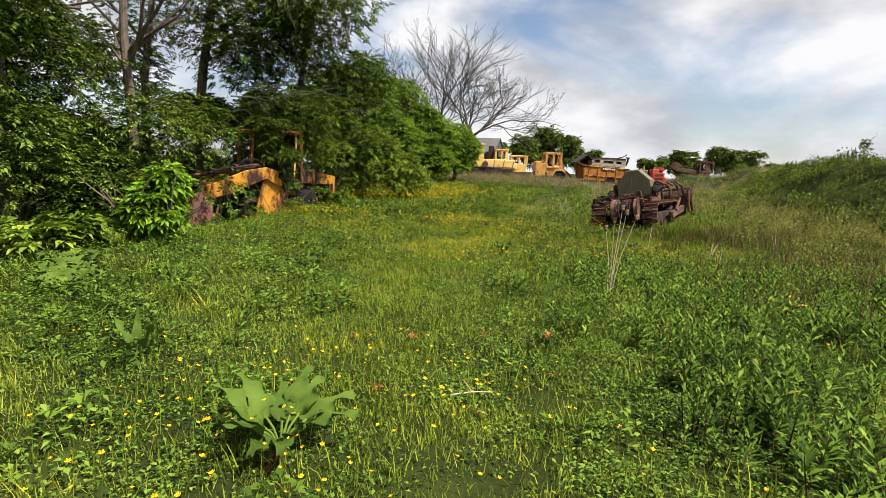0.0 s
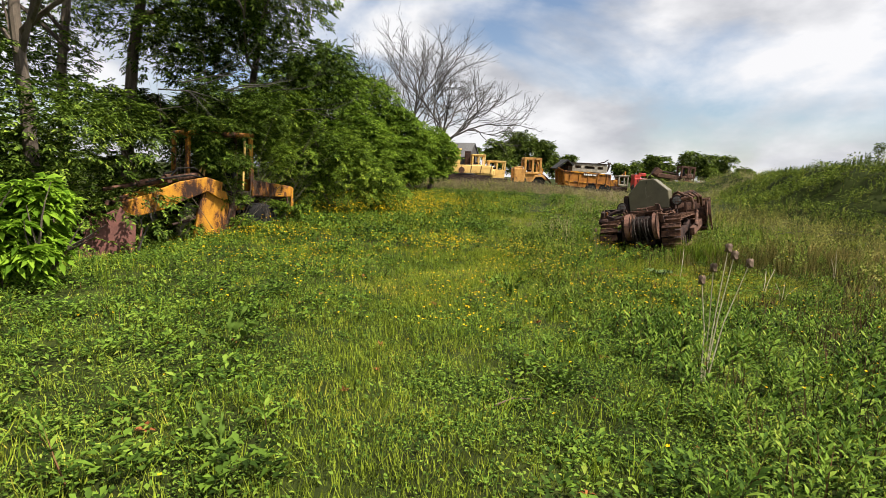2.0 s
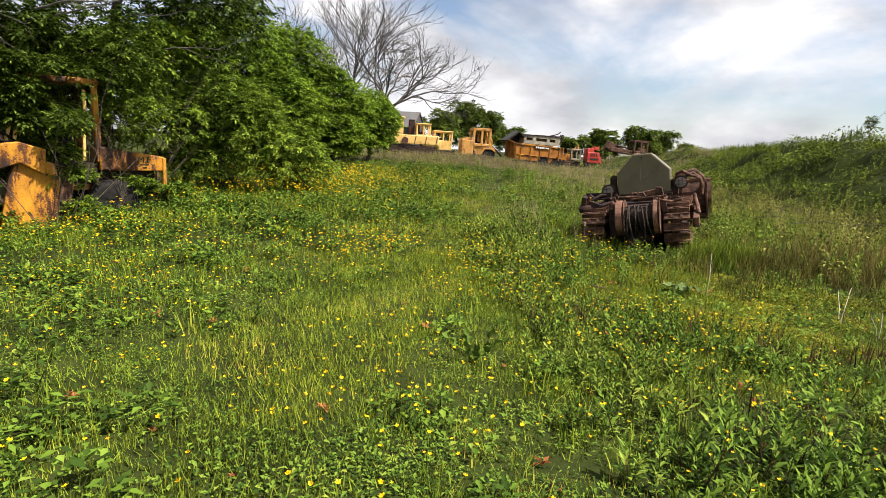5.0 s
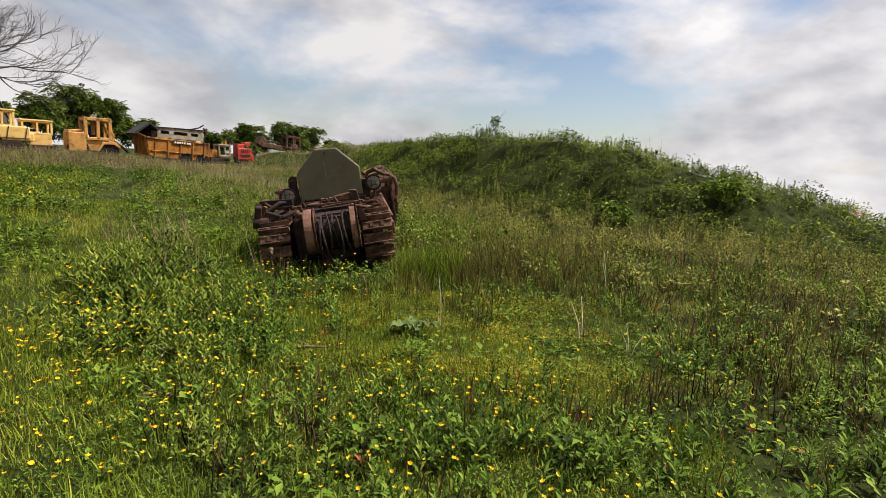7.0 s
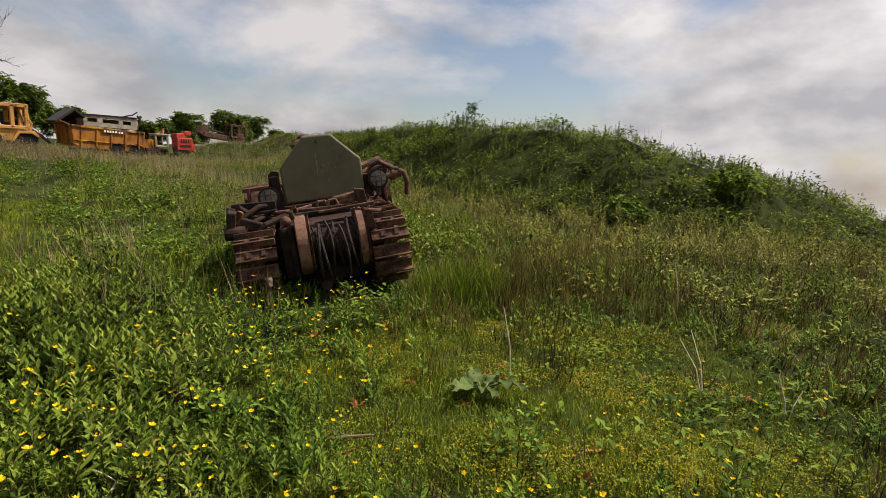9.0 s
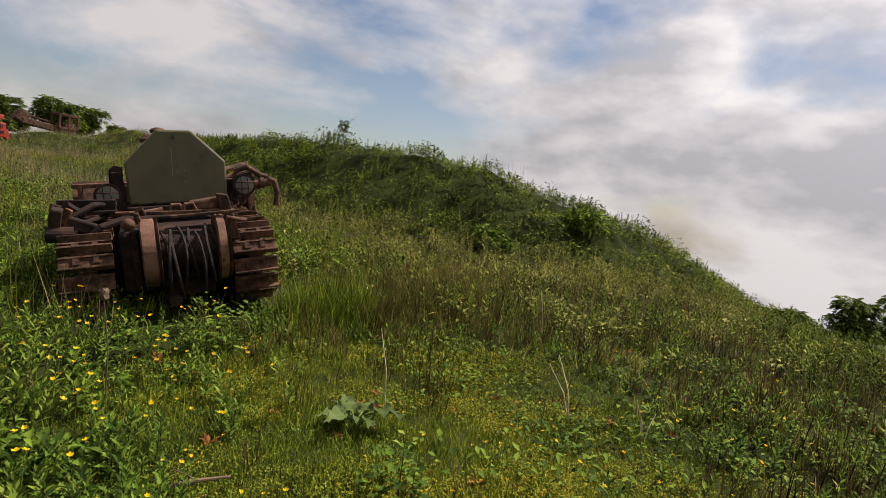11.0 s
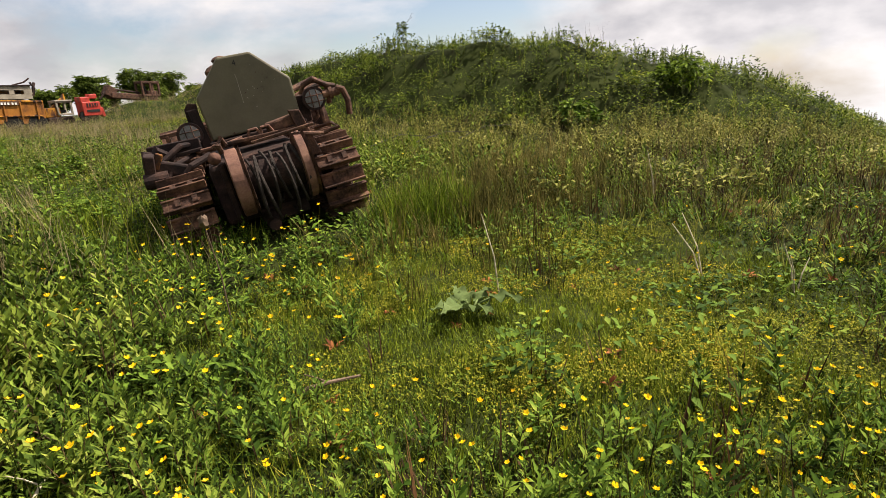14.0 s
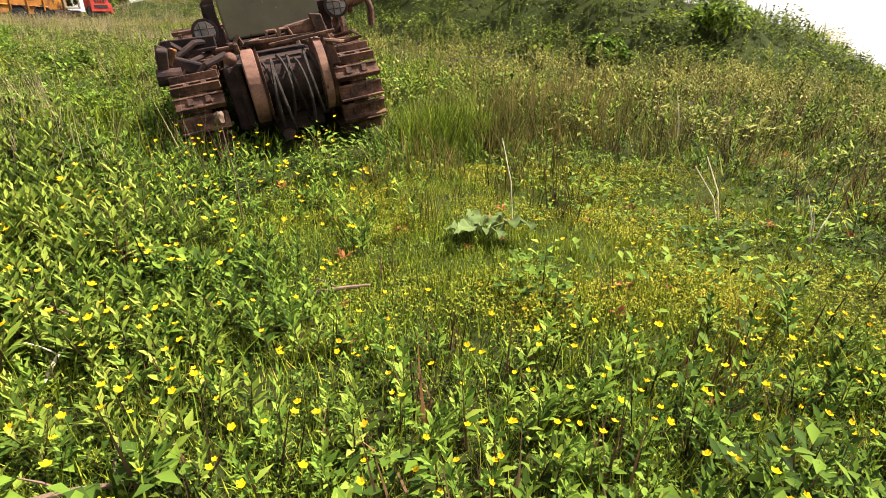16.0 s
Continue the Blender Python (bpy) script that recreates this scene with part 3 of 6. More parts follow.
def sow_meadow():
    def open_ground(x, y):
        return 1 - 0.45 * tall_side(x, y) * (1 - lawn(x, y))
    P = np.concatenate([
        places(18000, -5, 7, -0.5, 14, lambda x, y: near_way(x, y) * open_ground(x, y) * (0.6 + 0.4 * patchy(x, y, 2.1, 4))),
        places(3000, 1.6, 5.0, 9.0, 13.8),
        places(19000, -1.5, 6, 2, 24, lambda x, y: on_track(x, y, 0.85))])
    lay("short_turf", sow(turf, P, rng.uniform(0.6, 1.5, len(P))), [L_TURF], "short yellow-green meadow turf", "grass")
    P = places(17000, 3.0, 7.8, 9.2, 14.0, lambda x, y: lawn(x, y) * (0.35 + 0.65 * patchy(x, y, 2.4, 2)))
    lay("lawn_turf", sow(turf, P, rng.uniform(0.4, 0.8, len(P))), [L_TURF], "short-cropped bright green turf in the hollow", "grass")
    P = places(7500, 3.0, 7.8, 9.2, 14.0, lambda x, y: lawn(x, y) * np.clip(patchy(x, y, 1.9, 5) * 2.4 - 0.8, 0, 1))
    lay("moss_patches", sow(moss, P, rng.uniform(0.6, 1.2, len(P)), tilt=0.25), [L_MOSS], "yellow and orange moss patches in the low turf", "moss")
    P = places(13000, -8, 10, -0.5, 20, lambda x, y: (1 - 0.95 * on_track(x, y, 1.0)) * (1 - 0.98 * lawn(x, y)) * np.clip(patchy(x, y, 1.4, 2) * 1.5 - 0.3, 0.06, 1) * no_machine(x, y) * np.where(y < 10, near_way(x, y) * 0.5 + 0.25, 1.0))
    lay("meadow_grass", sow(meadow, P, rng.uniform(0.5, 1.4, len(P)), tilt=0.2), [L_GRASS], "tufts of fresh green meadow grass", "grass")
    P = np.concatenate([
        places(12000, -10, 12, 15, 34, lambda x, y: no_machine(x, y) * (1 - 0.6 * on_track(x, y, 0.8)) * (0.4 + 0.6 * patchy(x, y, 0.9, 3))),
        places(9000, -12, 36, 30, 66),
        places(5500, -13, 17, -9, 8, lambda x, y: 1 - 0.9 * np.clip(near_way(x, y), 0, 1)), places(2500, -13, -5, 8, 30)])
    lay("far_meadow_grass", sow(coarse, P, rng.uniform(0.3, 0.75, len(P)) * np.where(on_track(P[:, 0], P[:, 1], 0.9) > 0.4, 0.6, 1)), [L_TURF], "yellow-green grass farther up the field", "grass")
    P = places(11000, -5, 7, -0.3, 13.5, lambda x, y: np.clip(near_way(x, y) * 1.2 - 0.15, 0, 1) * (1 - 0.6 * on_track(x, y, 0.8)) * open_ground(x, y) * (1 - 0.8 * lawn(x, y)) * np.clip(patchy(x, y, 2.3, 1) * 1.7 - 0.2, 0.3, 1))
    P = np.concatenate([P, places(700, 1.6, 5.0, 9.0, 13.8, lambda x, y: 1 - 0.8 * lawn(x, y)), places(900, 1.2, 5.0, 0.5, 8)])
    size = rng.uniform(0.6, 1.35, len(P)) * np.where(P[:, 1] > 8.8, 0.7, 1.0)
    lay("low_herbs", sow(herbs, P, size, tilt=0.3), [L_LOW], "carpet of small-leaved creeping herbs", "herbs")
    P = places(6200, -9, 9, 1, 26, lambda x, y: (1 - 0.85 * near_way(x, y)) * (1 - 0.9 * on_track(x, y, 0.9)) * open_ground(x, y) * (0.35 + 0.65 * patchy(x, y, 1.0, 5)))
    lay("wide_herbs", sow(herbs_wide, P, rng.uniform(0.6, 1.3, len(P)), tilt=0.3), [L_LOW], "carpet of broad-leaved meadow herbs", "herbs")
    P = np.concatenate([
        places(4200, -7, 8, 0.5, 20, lambda x, y: np.clip(patchy(x, y, 2.6, 6) * 2 - 1.0, 0, 1) * (1 - 0.96 * on_track(x, y, 0.95)) * (1 - 0.7 * lawn(x, y)) * no_machine(x, y)),
        places(500, -7, -1, 2, 9, lambda x, y: 0.7 * patchy(x, y, 2, 1))])
    far = places(5000, -8, 10, 14, 36, lambda x, y: np.clip(patchy(x, y, 1.6, 6) * 2 - 0.8, 0, 1) * (1 - 0.8 * on_track(x, y, 0.9)) * no_machine(x, y))
    size = np.concatenate([rng.uniform(0.6, 1.5, len(P)), rng.uniform(0.9, 2.1, len(far))])
    P = np.concatenate([P, far])
    lay("herb_clumps", sow(clumps, P, size, tilt=0.2), [L_CLUMP], "darker green leafy clumps of meadow herbs", "herbs")


def stools(n, stems, radius, x0, x1, y0, y1, on_lawn=0.0):
    """Places of stems that stand together in clumps, with gaps between."""
    C = places(n, x0, x1, y0, y1, lambda x, y: 1 - (1 - on_lawn) * lawn(x, y))
    C = np.repeat(C, stems, 0)
    x, y = C[:, 0] + rng.normal(0, radius, len(C)), C[:, 1] + rng.normal(0, radius, len(C))
    return np.stack([x, y, ground_z(x, y)], -1)


def sow_weeds():
    def keep(x, y):
        return tall_side(x, y) * (1 - 0.96 * lawn(x, y)) * np.clip(patchy(x, y, 2.6, 3) * 2.2 - 0.55, 0.05, 1) * no_machine(x, y)
    ridge = np.stack([rng.normal(0, 0.36, 1700), rng.uniform(8.5, 16.5, 1700)], -1)
    ridge[:, 0] += np.interp(ridge[:, 1], [8.5, 10, 12, 15, 16.5], [2.5, 2.3, 2.5, 2.9, 3.5])
    ridge = ridge[rng.random(len(ridge)) < np.interp(ridge[:, 1], [8.5, 12.0, 13.4, 14], [0.42, 0.3, 0.8, 1.0]) * np.clip(patchy(ridge[:, 0], ridge[:, 1], 3.2, 2) * 2.4 - 0.4, 0.1, 1.2)]
    ridge = np.column_stack([ridge, ground_z(ridge[:, 0], ridge[:, 1])])
    P = np.concatenate([stools(34, 7, 0.16, 1.4, 3.2, 1.5, 8.5), stools(16, 9, 0.13, 5.0, 6.6, 12.7, 13.9), places(3800, 0.5, 6.5, -1.5, 8.5, keep), places(900, 6.5, 9.0, -1.5, 9, keep), places(800, 1.6, 8, 8.5, 15, keep),
                        stools(54, 9, 0.15, 2.2, 4.6, 9.4, 14.2), stools(40, 8, 0.16, 3.6, 7.6, 8.8, 13.2, 0.1), stools(44, 8, 0.2, 3.2, 5.0, 13.6, 17.5),
                        places(420, -6, 1, 3, 14, lambda x, y: 0.6 * (1 - on_track(x, y)) * patchy(x, y, 1.3, 8)), places(2600, -6, 7, 10, 30, lambda x, y: (1 - on_track(x, y, 1.3)) * no_machine(x, y) * (1 - lawn(x, y)) * np.clip(patchy(x, y, 1.7, 8) * 2 - 0.9, 0, 1))])
    size = rng.uniform(0.45, 1.05, len(P)) * np.where(P[:, 1] > 8.5, 0.72, 1.0)
    lay("willowherb", sow(weeds, P, size, tilt=0.16), [L_WILLOW, L_BROWN], "upright pale green willowherb stems with narrow leaves", "weeds")
    lay("ridge_weeds", sow(weeds, ridge, np.interp(ridge[:, 1], [9, 12.4, 13.4], [0.66, 0.6, 0.95]) * rng.uniform(0.7, 1.2, len(ridge)), tilt=0.2), [L_RIDGE, L_BROWN], "dark bushy willowherb beside the trodden way", "weeds")
    P = places(1500, 2, 14, 0, 14, lambda x, y: tall_side(x, y) * (1 - 0.8 * lawn(x, y)) * patchy(x, y, 1.6, 6))
    P = np.concatenate([P, places(1000, 4.0, 8.5, 5.5, 10.0, lambda x, y: np.clip(patchy(x, y, 1.4, 2) * 2 - 0.5, 0, 1)), places(1300, 6.6, 12, 6.5, 12.5, lambda x, y: (1 - lawn(x, y)) * np.clip(patchy(x, y, 2.1, 6) * 2 - 0.6, 0, 1)), stools(26, 3, 0.12, 1.9, 5.0, 9.6, 13.6)])
    lay("dead_stems", sow(dead, P, rng.uniform(0.5, 1.3, len(P))), [L_BROWN], "brown dead stems of last year's weeds", "dead stems")
    P = places(420, -3, 9, 1, 15, lambda x, y: 0.25 + 0.75 * np.maximum(lawn(x, y), 0.5 * tall_side(x, y)))
    lay("reddened_docks", sow(docks, P, rng.uniform(0.5, 1.3, len(P)), tilt=0.3), [L_REDLEAF], "small reddish-brown withered dock leaves", "dead leaves")

    def rushes(x, y):
        a = np.exp(-(((x - 8.0 - 0.3 * (y - 13)) / 1.7) ** 2 + ((y - 13.3) / 0.85) ** 2))
        b = np.exp(-(((x - 6.5) / 0.45) ** 2 + ((y - 13.75) / 0.35) ** 2))
        return np.maximum(a, b)
    P = np.concatenate([places(3000, 4.5, 12, 11, 16, rushes), places(70, 6, 11, 4, 11, lambda x, y: 1 - lawn(x, y))])
    G = np.concatenate([np.stack([rng.normal(6.5, 0.32, 90), rng.normal(13.65, 0.22, 90)], -1), np.stack([rng.normal(4.2, 0.4, 24), rng.uniform(14.6, 18.5, 24)], -1), np.stack([rng.normal(9, 1.4, 120), rng.uniform(16, 22, 120)], -1)])
    G = np.column_stack([G, ground_z(G[:, 0], G[:, 1])])
    lay("tall_grass", sow(tall, G, rng.uniform(0.6, 1.15, len(G))), [L_GRASS], "long fresh grass round the bulldozer's tracks", "grass")
    lay("rushes", sow(rush, P, rng.uniform(0.5, 0.95, len(P))), [L_RUSH], "olive and brown rush tufts with dry tips", "rushes")
    P = np.concatenate([places(1600, 5, 14, 16.5, 34, lambda x, y: np.exp(-((x - 8.0 - 0.25 * (y - 18)) / 2.0) ** 2) * no_machine(x, y)), places(50, 3.0, 4.6, 14.5, 19), places(3000, 9, 30, 38, 55, lambda x, y: 0.3 + 0.7 * patchy(x, y, 1.1, 3)), places(1700, -2, 14, 38, 47, lambda x, y: 0.8 * patchy(x, y, 0.8, 2))])
    lay("straw_grass", sow(straws, P, rng.uniform(0.6, 1.4, len(P))), [L_STRAW], "pale dry straw-coloured tall grass", "grass")


def sow_flowers():
    def keep(x, y):
        p = patchy(x, y, 1.1, 7)
        return np.clip(p * 2.2 - 1.0, 0, 1) * (1 - 0.9 * on_track(x, y, 0.6)) * (1 - 0.6 * tall_side(x, y))
    far = [((-2.2, 20), 2.6), ((0.8, 12.7), 1.2), ((-0.9, 21.5), 1.8), ((-0.2, 24.3), 2.2), ((1.1, 13.2), 0.9), ((1.2, 13), 1.6), ((-3.5, 14), 1.0), ((-0.5, 26), 3.0), ((-2.6, 11.5), 1.2)]
    near = [((-1.2, 2.3), 0.7), ((1.1, 11.2), 0.7), ((2.8, 9.3), 0.6), ((-2.1, 10.8), 0.9), ((0.1, 8.9), 0.7), ((0.6, 9.7), 0.7), ((-1.0, 9.4), 0.8), ((3.7, 10.5), 0.5), ((2.5, 12.0), 0.5), ((4.2, 10.3), 0.7), ((3.2, 11.3), 0.6), ((4.4, 14.3), 0.7), ((-0.6, 1.0), 0.6), ((0.6, 7.6), 1.1), ((-1.5, 8.5), 1.3), ((1.3, 8.8), 0.8), ((2.6, 10.2), 0.6), ((4.3, 8.8), 1.2), ((2.2, 11.4), 0.6), ((5.2, 10.5), 1.4), ((4.2, 13.3), 0.8), ((3.6, 5.6), 0.9), ((2.6, 8.2), 0.7), ((3.4, 10.4), 0.8), ((6.4, 9.6), 1.2), ((-0.5, 2.9), 0.7), ((0.2, 2.4), 0.7), ((0.6, 8.4), 0.6), ((0.3, 7.2), 0.5), ((3.0, 8.9), 0.7), ((-1.5, 1.5), 0.5)]
    P = [places(1300, -6, 8, 0, 16, keep)]
    for (x, y), r in far:
        x, y = rng.normal(x, r * 0.8, int(210 * r + 90)), rng.normal(y, r * 0.8, int(210 * r + 90))
        P.append(np.stack([x, y, ground_z(x, y)], -1))
    for (x, y), r in near:
        x, y = rng.normal(x, r * 0.6, 36), rng.normal(y, r * 0.6, 36)
        P.append(np.stack([x, y, ground_z(x, y)], -1))
    P = np.concatenate(P)
    P = P[rng.random(len(P)) > 0.9 * on_track(P[:, 0], P[:, 1], 0.6) * (P[:, 1] > 10.5)]
    size = np.where(P[:, 1] > 15.5, 1.7, np.where(P[:, 1] > 12.5, 1.25, 1.0)) * rng.uniform(0.75, 1.2, len(P))
    lay("buttercups", sow(cups, P, size), [L_PETAL, L_GRASS], "bright yellow meadow buttercups in flower", "flowers")


def sow_bank():
    nettle = [willowherb(R.uniform(0.5, 0.8), R.randint(20, 26), 0.15, wide=0.42, shape=leaflet) for _ in range(10)]
    bush = [carpet(50, R.uniform(0.09, 0.15), 0.45, 0.06, R.uniform(0.3, 0.55)) for _ in range(8)]
    herb = [willowherb(R.uniform(0.4, 0.65), R.randint(24, 30), 0.11, wide=0.36, shape=leaflet) for _ in range(10)]
    litter = [tuft(14, 0.16, 0.014, 0.3, 0.22, 1) for _ in range(4)]

    def slope(x, y):
        d, h = bank_at(x, y)
        return sstep(13.0, 10.5, d) * sstep(3.9, 5.0, d) * np.clip(patchy(x, y, 1.9, 9) * 2.0 - 0.35, 0.12, 1) * no_machine(x, y) * sstep(6.8, 8.4, x + 0.3 * (y - 12)) * (1 - lawn(x, y))

    def crest(x, y):
        return sstep(5.5, 4.7, bank_at(x, y)[0])
    P = np.concatenate([places(13000, 6.5, 27, 2, 24, slope), places(900, 7, 24, 24, 40, slope), places(1200, -3, 14, 38, 46.5, lambda x, y: 0.4 + 0.6 * patchy(x, y, 0.9, 2)), places(3000, 6.5, 24, -3, 9, lambda x, y: sstep(6.2, 8.5, x) * (0.4 + 0.6 * patchy(x, y, 1.2, 4)))])
    size = rng.uniform(0.45, 0.95, len(P)) * (0.55 + 0.75 * patchy(P[:, 0], P[:, 1], 1.9, 9))
    high = (bank_at(P[:, 0], P[:, 1])[0] < 7.6 + 1.6 * patchy(P[:, 0], P[:, 1], 0.9, 3)) | (P[:, 1] > 30)
    lay("slope_weeds", sow(herb, P[high], size[high], tilt=0.2), [L_SLOPE, L_BROWN], "yellowish-green weeds on the slope below the bank", "weeds")
    lay("dark_slope_weeds", sow(herb, P[~high], size[~high], tilt=0.2), [L_RIDGE, L_BROWN], "dark green nettles with brown stems at the foot of the slope", "weeds")
    P = places(11000, 6.2, 20, 2, 24, lambda x, y: (1 - lawn(x, y)) * sstep(3.8, 5.0, bank_at(x, y)[0]) * no_machine(x, y) * (0.5 + 0.5 * patchy(x, y, 1.3, 8)))
    lay("slope_grass", sow(coarse, P, rng.uniform(0.3, 0.7, len(P)), tilt=0.25), [L_SLOPE], "yellowish grass between the weeds of the slope", "grass")
    P = places(1600, 7, 24, 4, 22, slope)
    lay("dry_slope_stems", sow(straws, P, rng.uniform(0.4, 0.9, len(P))), [L_BROWN], "dry brownish stems among the slope weeds", "dead stems")
    P = places(2600, 7, 24, 6, 26, lambda x, y: slope(x, y) * np.clip(patchy(x, y, 1.1, 4) * 2.2 - 0.8, 0, 1))
    lay("pale_slope_grass", sow(straws, P, rng.uniform(0.4, 0.85, len(P)), tilt=0.25), [L_STRAW], "pale dry grass heads on the weedy slope", "grass")
    P = places(1500, 7.5, 18, 7, 20, lambda x, y: np.clip(patchy(x, y, 1.5, 11) * 3 - 1.9, 0, 1) * sstep(3.9, 5.0, bank_at(x, y)[0]) * (1 - lawn(x, y)))
    lay("dead_litter", sow(litter, P, rng.uniform(0.5, 1.2, len(P)), tilt=0.4), [L_HEAP], "grey-brown flattened dead bracken on the slope", "dead plants")
    P = places(3400, 7, 24, 4, 24, lambda x, y: slope(x, y) * patchy(x, y, 0.8, 2))
    lay("slope_clumps", sow(bush, P, rng.uniform(0.35, 0.8, len(P)), tilt=0.2), [L_SLOPE], "low bramble clumps on the slope", "scrub")
    P = np.concatenate([places(4200, 11, 34, 4, 32, crest), places(1500, 16, 40, 32, 60, crest)])
    lay("bank_shrubs", sow(bush, P + np.array([0, 0, 0.02]), rng.uniform(0.45, 1.1, len(P)) * (0.85 + 0.3 * hummock(P[:, 0], P[:, 1])), tilt=0.15), [L_SHRUB], "dense dark green brambles and scrub on the bank", "scrub")
    P = places(17000, 10, 34, 4, 40, lambda x, y: sstep(5.3, 4.2, bank_at(x, y)[0]) * np.clip(0.6 + 0.6 * hummock(x, y), 0.12, 1))
    lay("bank_nettles", sow(nettle, P, rng.uniform(0.35, 0.68, len(P)), tilt=0.14), [L_SHRUB, L_BROWN], "tall nettles along the top of the bank", "weeds")
    P = places(60, 12, 30, 8, 30, lambda x, y: sstep(2.5, 0.6, bank_at(x, y)[0]))
    lay("bank_stalks", sow(straws, P, rng.uniform(0.9, 1.5, len(P)), tilt=0.2), [L_BROWN], "thin dry stalks standing out of the bank's top", "dead stems")
    P = np.concatenate([places(2600, 0, 15, 39, 47, lambda x, y: np.exp(-((x - 8) / 6.0) ** 2) * (0.4 + 0.6 * patchy(x, y, 0.9, 2)))])
    lay("withered_heap_weeds", sow(straws, P, rng.uniform(0.6, 1.25, len(P)), tilt=0.3), [L_HEAP], "pinkish-brown withered weeds on a heap before the machines", "dead plants")


sow_meadow()
sow_weeds()
sow_flowers()
sow_bank()
# ---- trees and bushes ----
def limb_path(p, d, length, n, wander, rnd, up=0.0):
    pts, p, d = [Vector(p)], Vector(p), Vector(d).normalized()
    for _ in range(n):
        d = (d + Vector((rnd.uniform(-1, 1), rnd.uniform(-1, 1), rnd.uniform(-1, 1) + up)) * wander).normalized()
        p = p + d * (length / n)
        pts.append(p.copy())
    return pts


def branch(bm, p, d, length, r, depth, rnd, tips, spread=0.8, up=0.15, seg=7, kids=4, wander=0.16, thin=0.5):
    pts = limb_path(p, d, length, 5 if depth > 1 else 3, wander, rnd, up)
    tube(bm, pts, r, seg, r * (0.45 if depth else 0.2))
    if depth == 0:
        tips.append(pts[-1])
        return
    for k in range(kids):
        f = rnd.uniform(0.35, 1.0) if k else 1.0
        i = f * (len(pts) - 1)
        a = pts[int(min(i, len(pts) - 2))].lerp(pts[int(min(i, len(pts) - 2)) + 1], i - int(min(i, len(pts) - 2)))
        dd = (pts[-1] - pts[-2]).normalized()
        side = Vector((rnd.uniform(-1, 1), rnd.uniform(-1, 1), rnd.uniform(-0.4, 0.9))) * spread
        branch(bm, a, dd + side, length * rnd.uniform(0.5, 0.75), r * thin, depth - 1, rnd, tips, spread, up, max(seg - 2, 3), kids, wander, thin)


def crown(blobs, n, templates, size, seed, hollow=0.66, lit=0.0):
    """Sprays of leaves in the outer part of overlapping rounded masses, thinned at random for gaps."""
    g = np.random.default_rng(seed)
    w = np.array([b[3] * b[4] * b[5] for b in blobs]) ** (2 / 3)
    pick = g.choice(len(blobs), n, p=w / w.sum())
    Bm = np.array([b[:6] for b in blobs], float)[pick]
    d = g.normal(size=(n, 3))
    d[:, 2] = np.where(g.random(n) < lit, np.abs(d[:, 2]), d[:, 2])
    d /= np.linalg.norm(d, axis=1)[:, None]
    lump = 1 + 0.22 * np.sin(d[:, 0] * 5 + pick) * np.cos(d[:, 1] * 6 + pick * 2) + 0.13 * np.sin(d[:, 2] * 11 + d[:, 0] * 7)
    rad = (hollow + (1 - hollow) * g.random(n) ** 0.5) * lump
    P = Bm[:, :3] + d * rad[:, None] * Bm[:, 3:]
    yaw = np.arctan2(d[:, 1], d[:, 0]) + g.normal(0, 0.7, n)
    return sow(templates, P, size * g.uniform(0.7, 1.3, n), yaw, 0.2, np.clip(g.normal(-0.05, 0.35, n) + d[:, 2] * 0.3, -1, 1))


def tree(name, base, trunk, blobs, n, templates, size, mat, label, category, seed, bark=None, group="", lit=0.35, stem=None):
    """trunk: (height, radius, lean x, lean y, limbs) or None for a bush on several thin stems."""
    rnd = random.Random(seed)
    x, y = base
    z = gz(x, y)
    root = empty(name, pose(x, y, z), label, category, group)
    bm, tips = B(), []
    if trunk:
        h, r, lx, ly, limbs = trunk
        pts = [Vector((lx * f * f + 0.12 * math.sin(f * 5 + seed), ly * f * f + 0.1 * math.cos(f * 4 + seed) - 0.1, h * f - 0.2)) for f in (0, 0.08, 0.25, 0.5, 0.75, 1)]
        tube(bm, pts, r, 10, r * 0.45)
        rod(bm, (0, -0.05, -0.25), (pts[1].x, pts[1].y, 0.35), r * 1.5, r * 0.95, 10)
        for k in range(limbs):
            f = rnd.uniform(0.35, 1.0)
            p = pts[2].lerp(pts[5], f)
            a = rnd.uniform(0, math.tau)
            branch(bm, p, (math.cos(a), math.sin(a), rnd.uniform(0.3, 1.2)), h * rnd.uniform(0.25, 0.45), r * 0.35, 2, rnd, tips, 0.7, 0.1, 6, 3)
    else:
        for k in range(7):
            a = k * 0.9 + rnd.random()
            branch(bm, (0.15 * math.cos(a), 0.15 * math.sin(a), -0.1), (0.6 * math.cos(a), 0.6 * math.sin(a), 1), max(b[2] for b in blobs) * rnd.uniform(0.6, 0.9), stem or 0.035 * size / 0.4 + 0.02, 1, rnd, tips, 0.6, 0.15, 5, 3)
    part("trunk" if trunk else "stem", bm, bark or M_BARK, root)
    A = crown(blobs, n, templates, size, seed, lit=lit)
    c = new("crown", raw_mesh("crown", A[0], A[1], [mat]))
    c.parent = root
    return root


ash = [spray(8, 0.8, 0.42) for _ in range(6)]
round_leaf = [spray(7, 0.7, 0.55, 0.35) for _ in range(6)]
maple = [spray(6, 0.7, 0.75, 0.3) for _ in range(5)]


def blobs_in(rnd, n, c, ext, r0, r1):
    out = []
    for _ in range(n):
        r = rnd.uniform(r0, r1)
        out.append((c[0] + rnd.uniform(-1, 1) * ext[0], c[1] + rnd.uniform(-1, 1) * ext[1], c[2] + rnd.uniform(-1, 1) * ext[2], r, r, r * rnd.uniform(0.6, 0.85)))
    return out


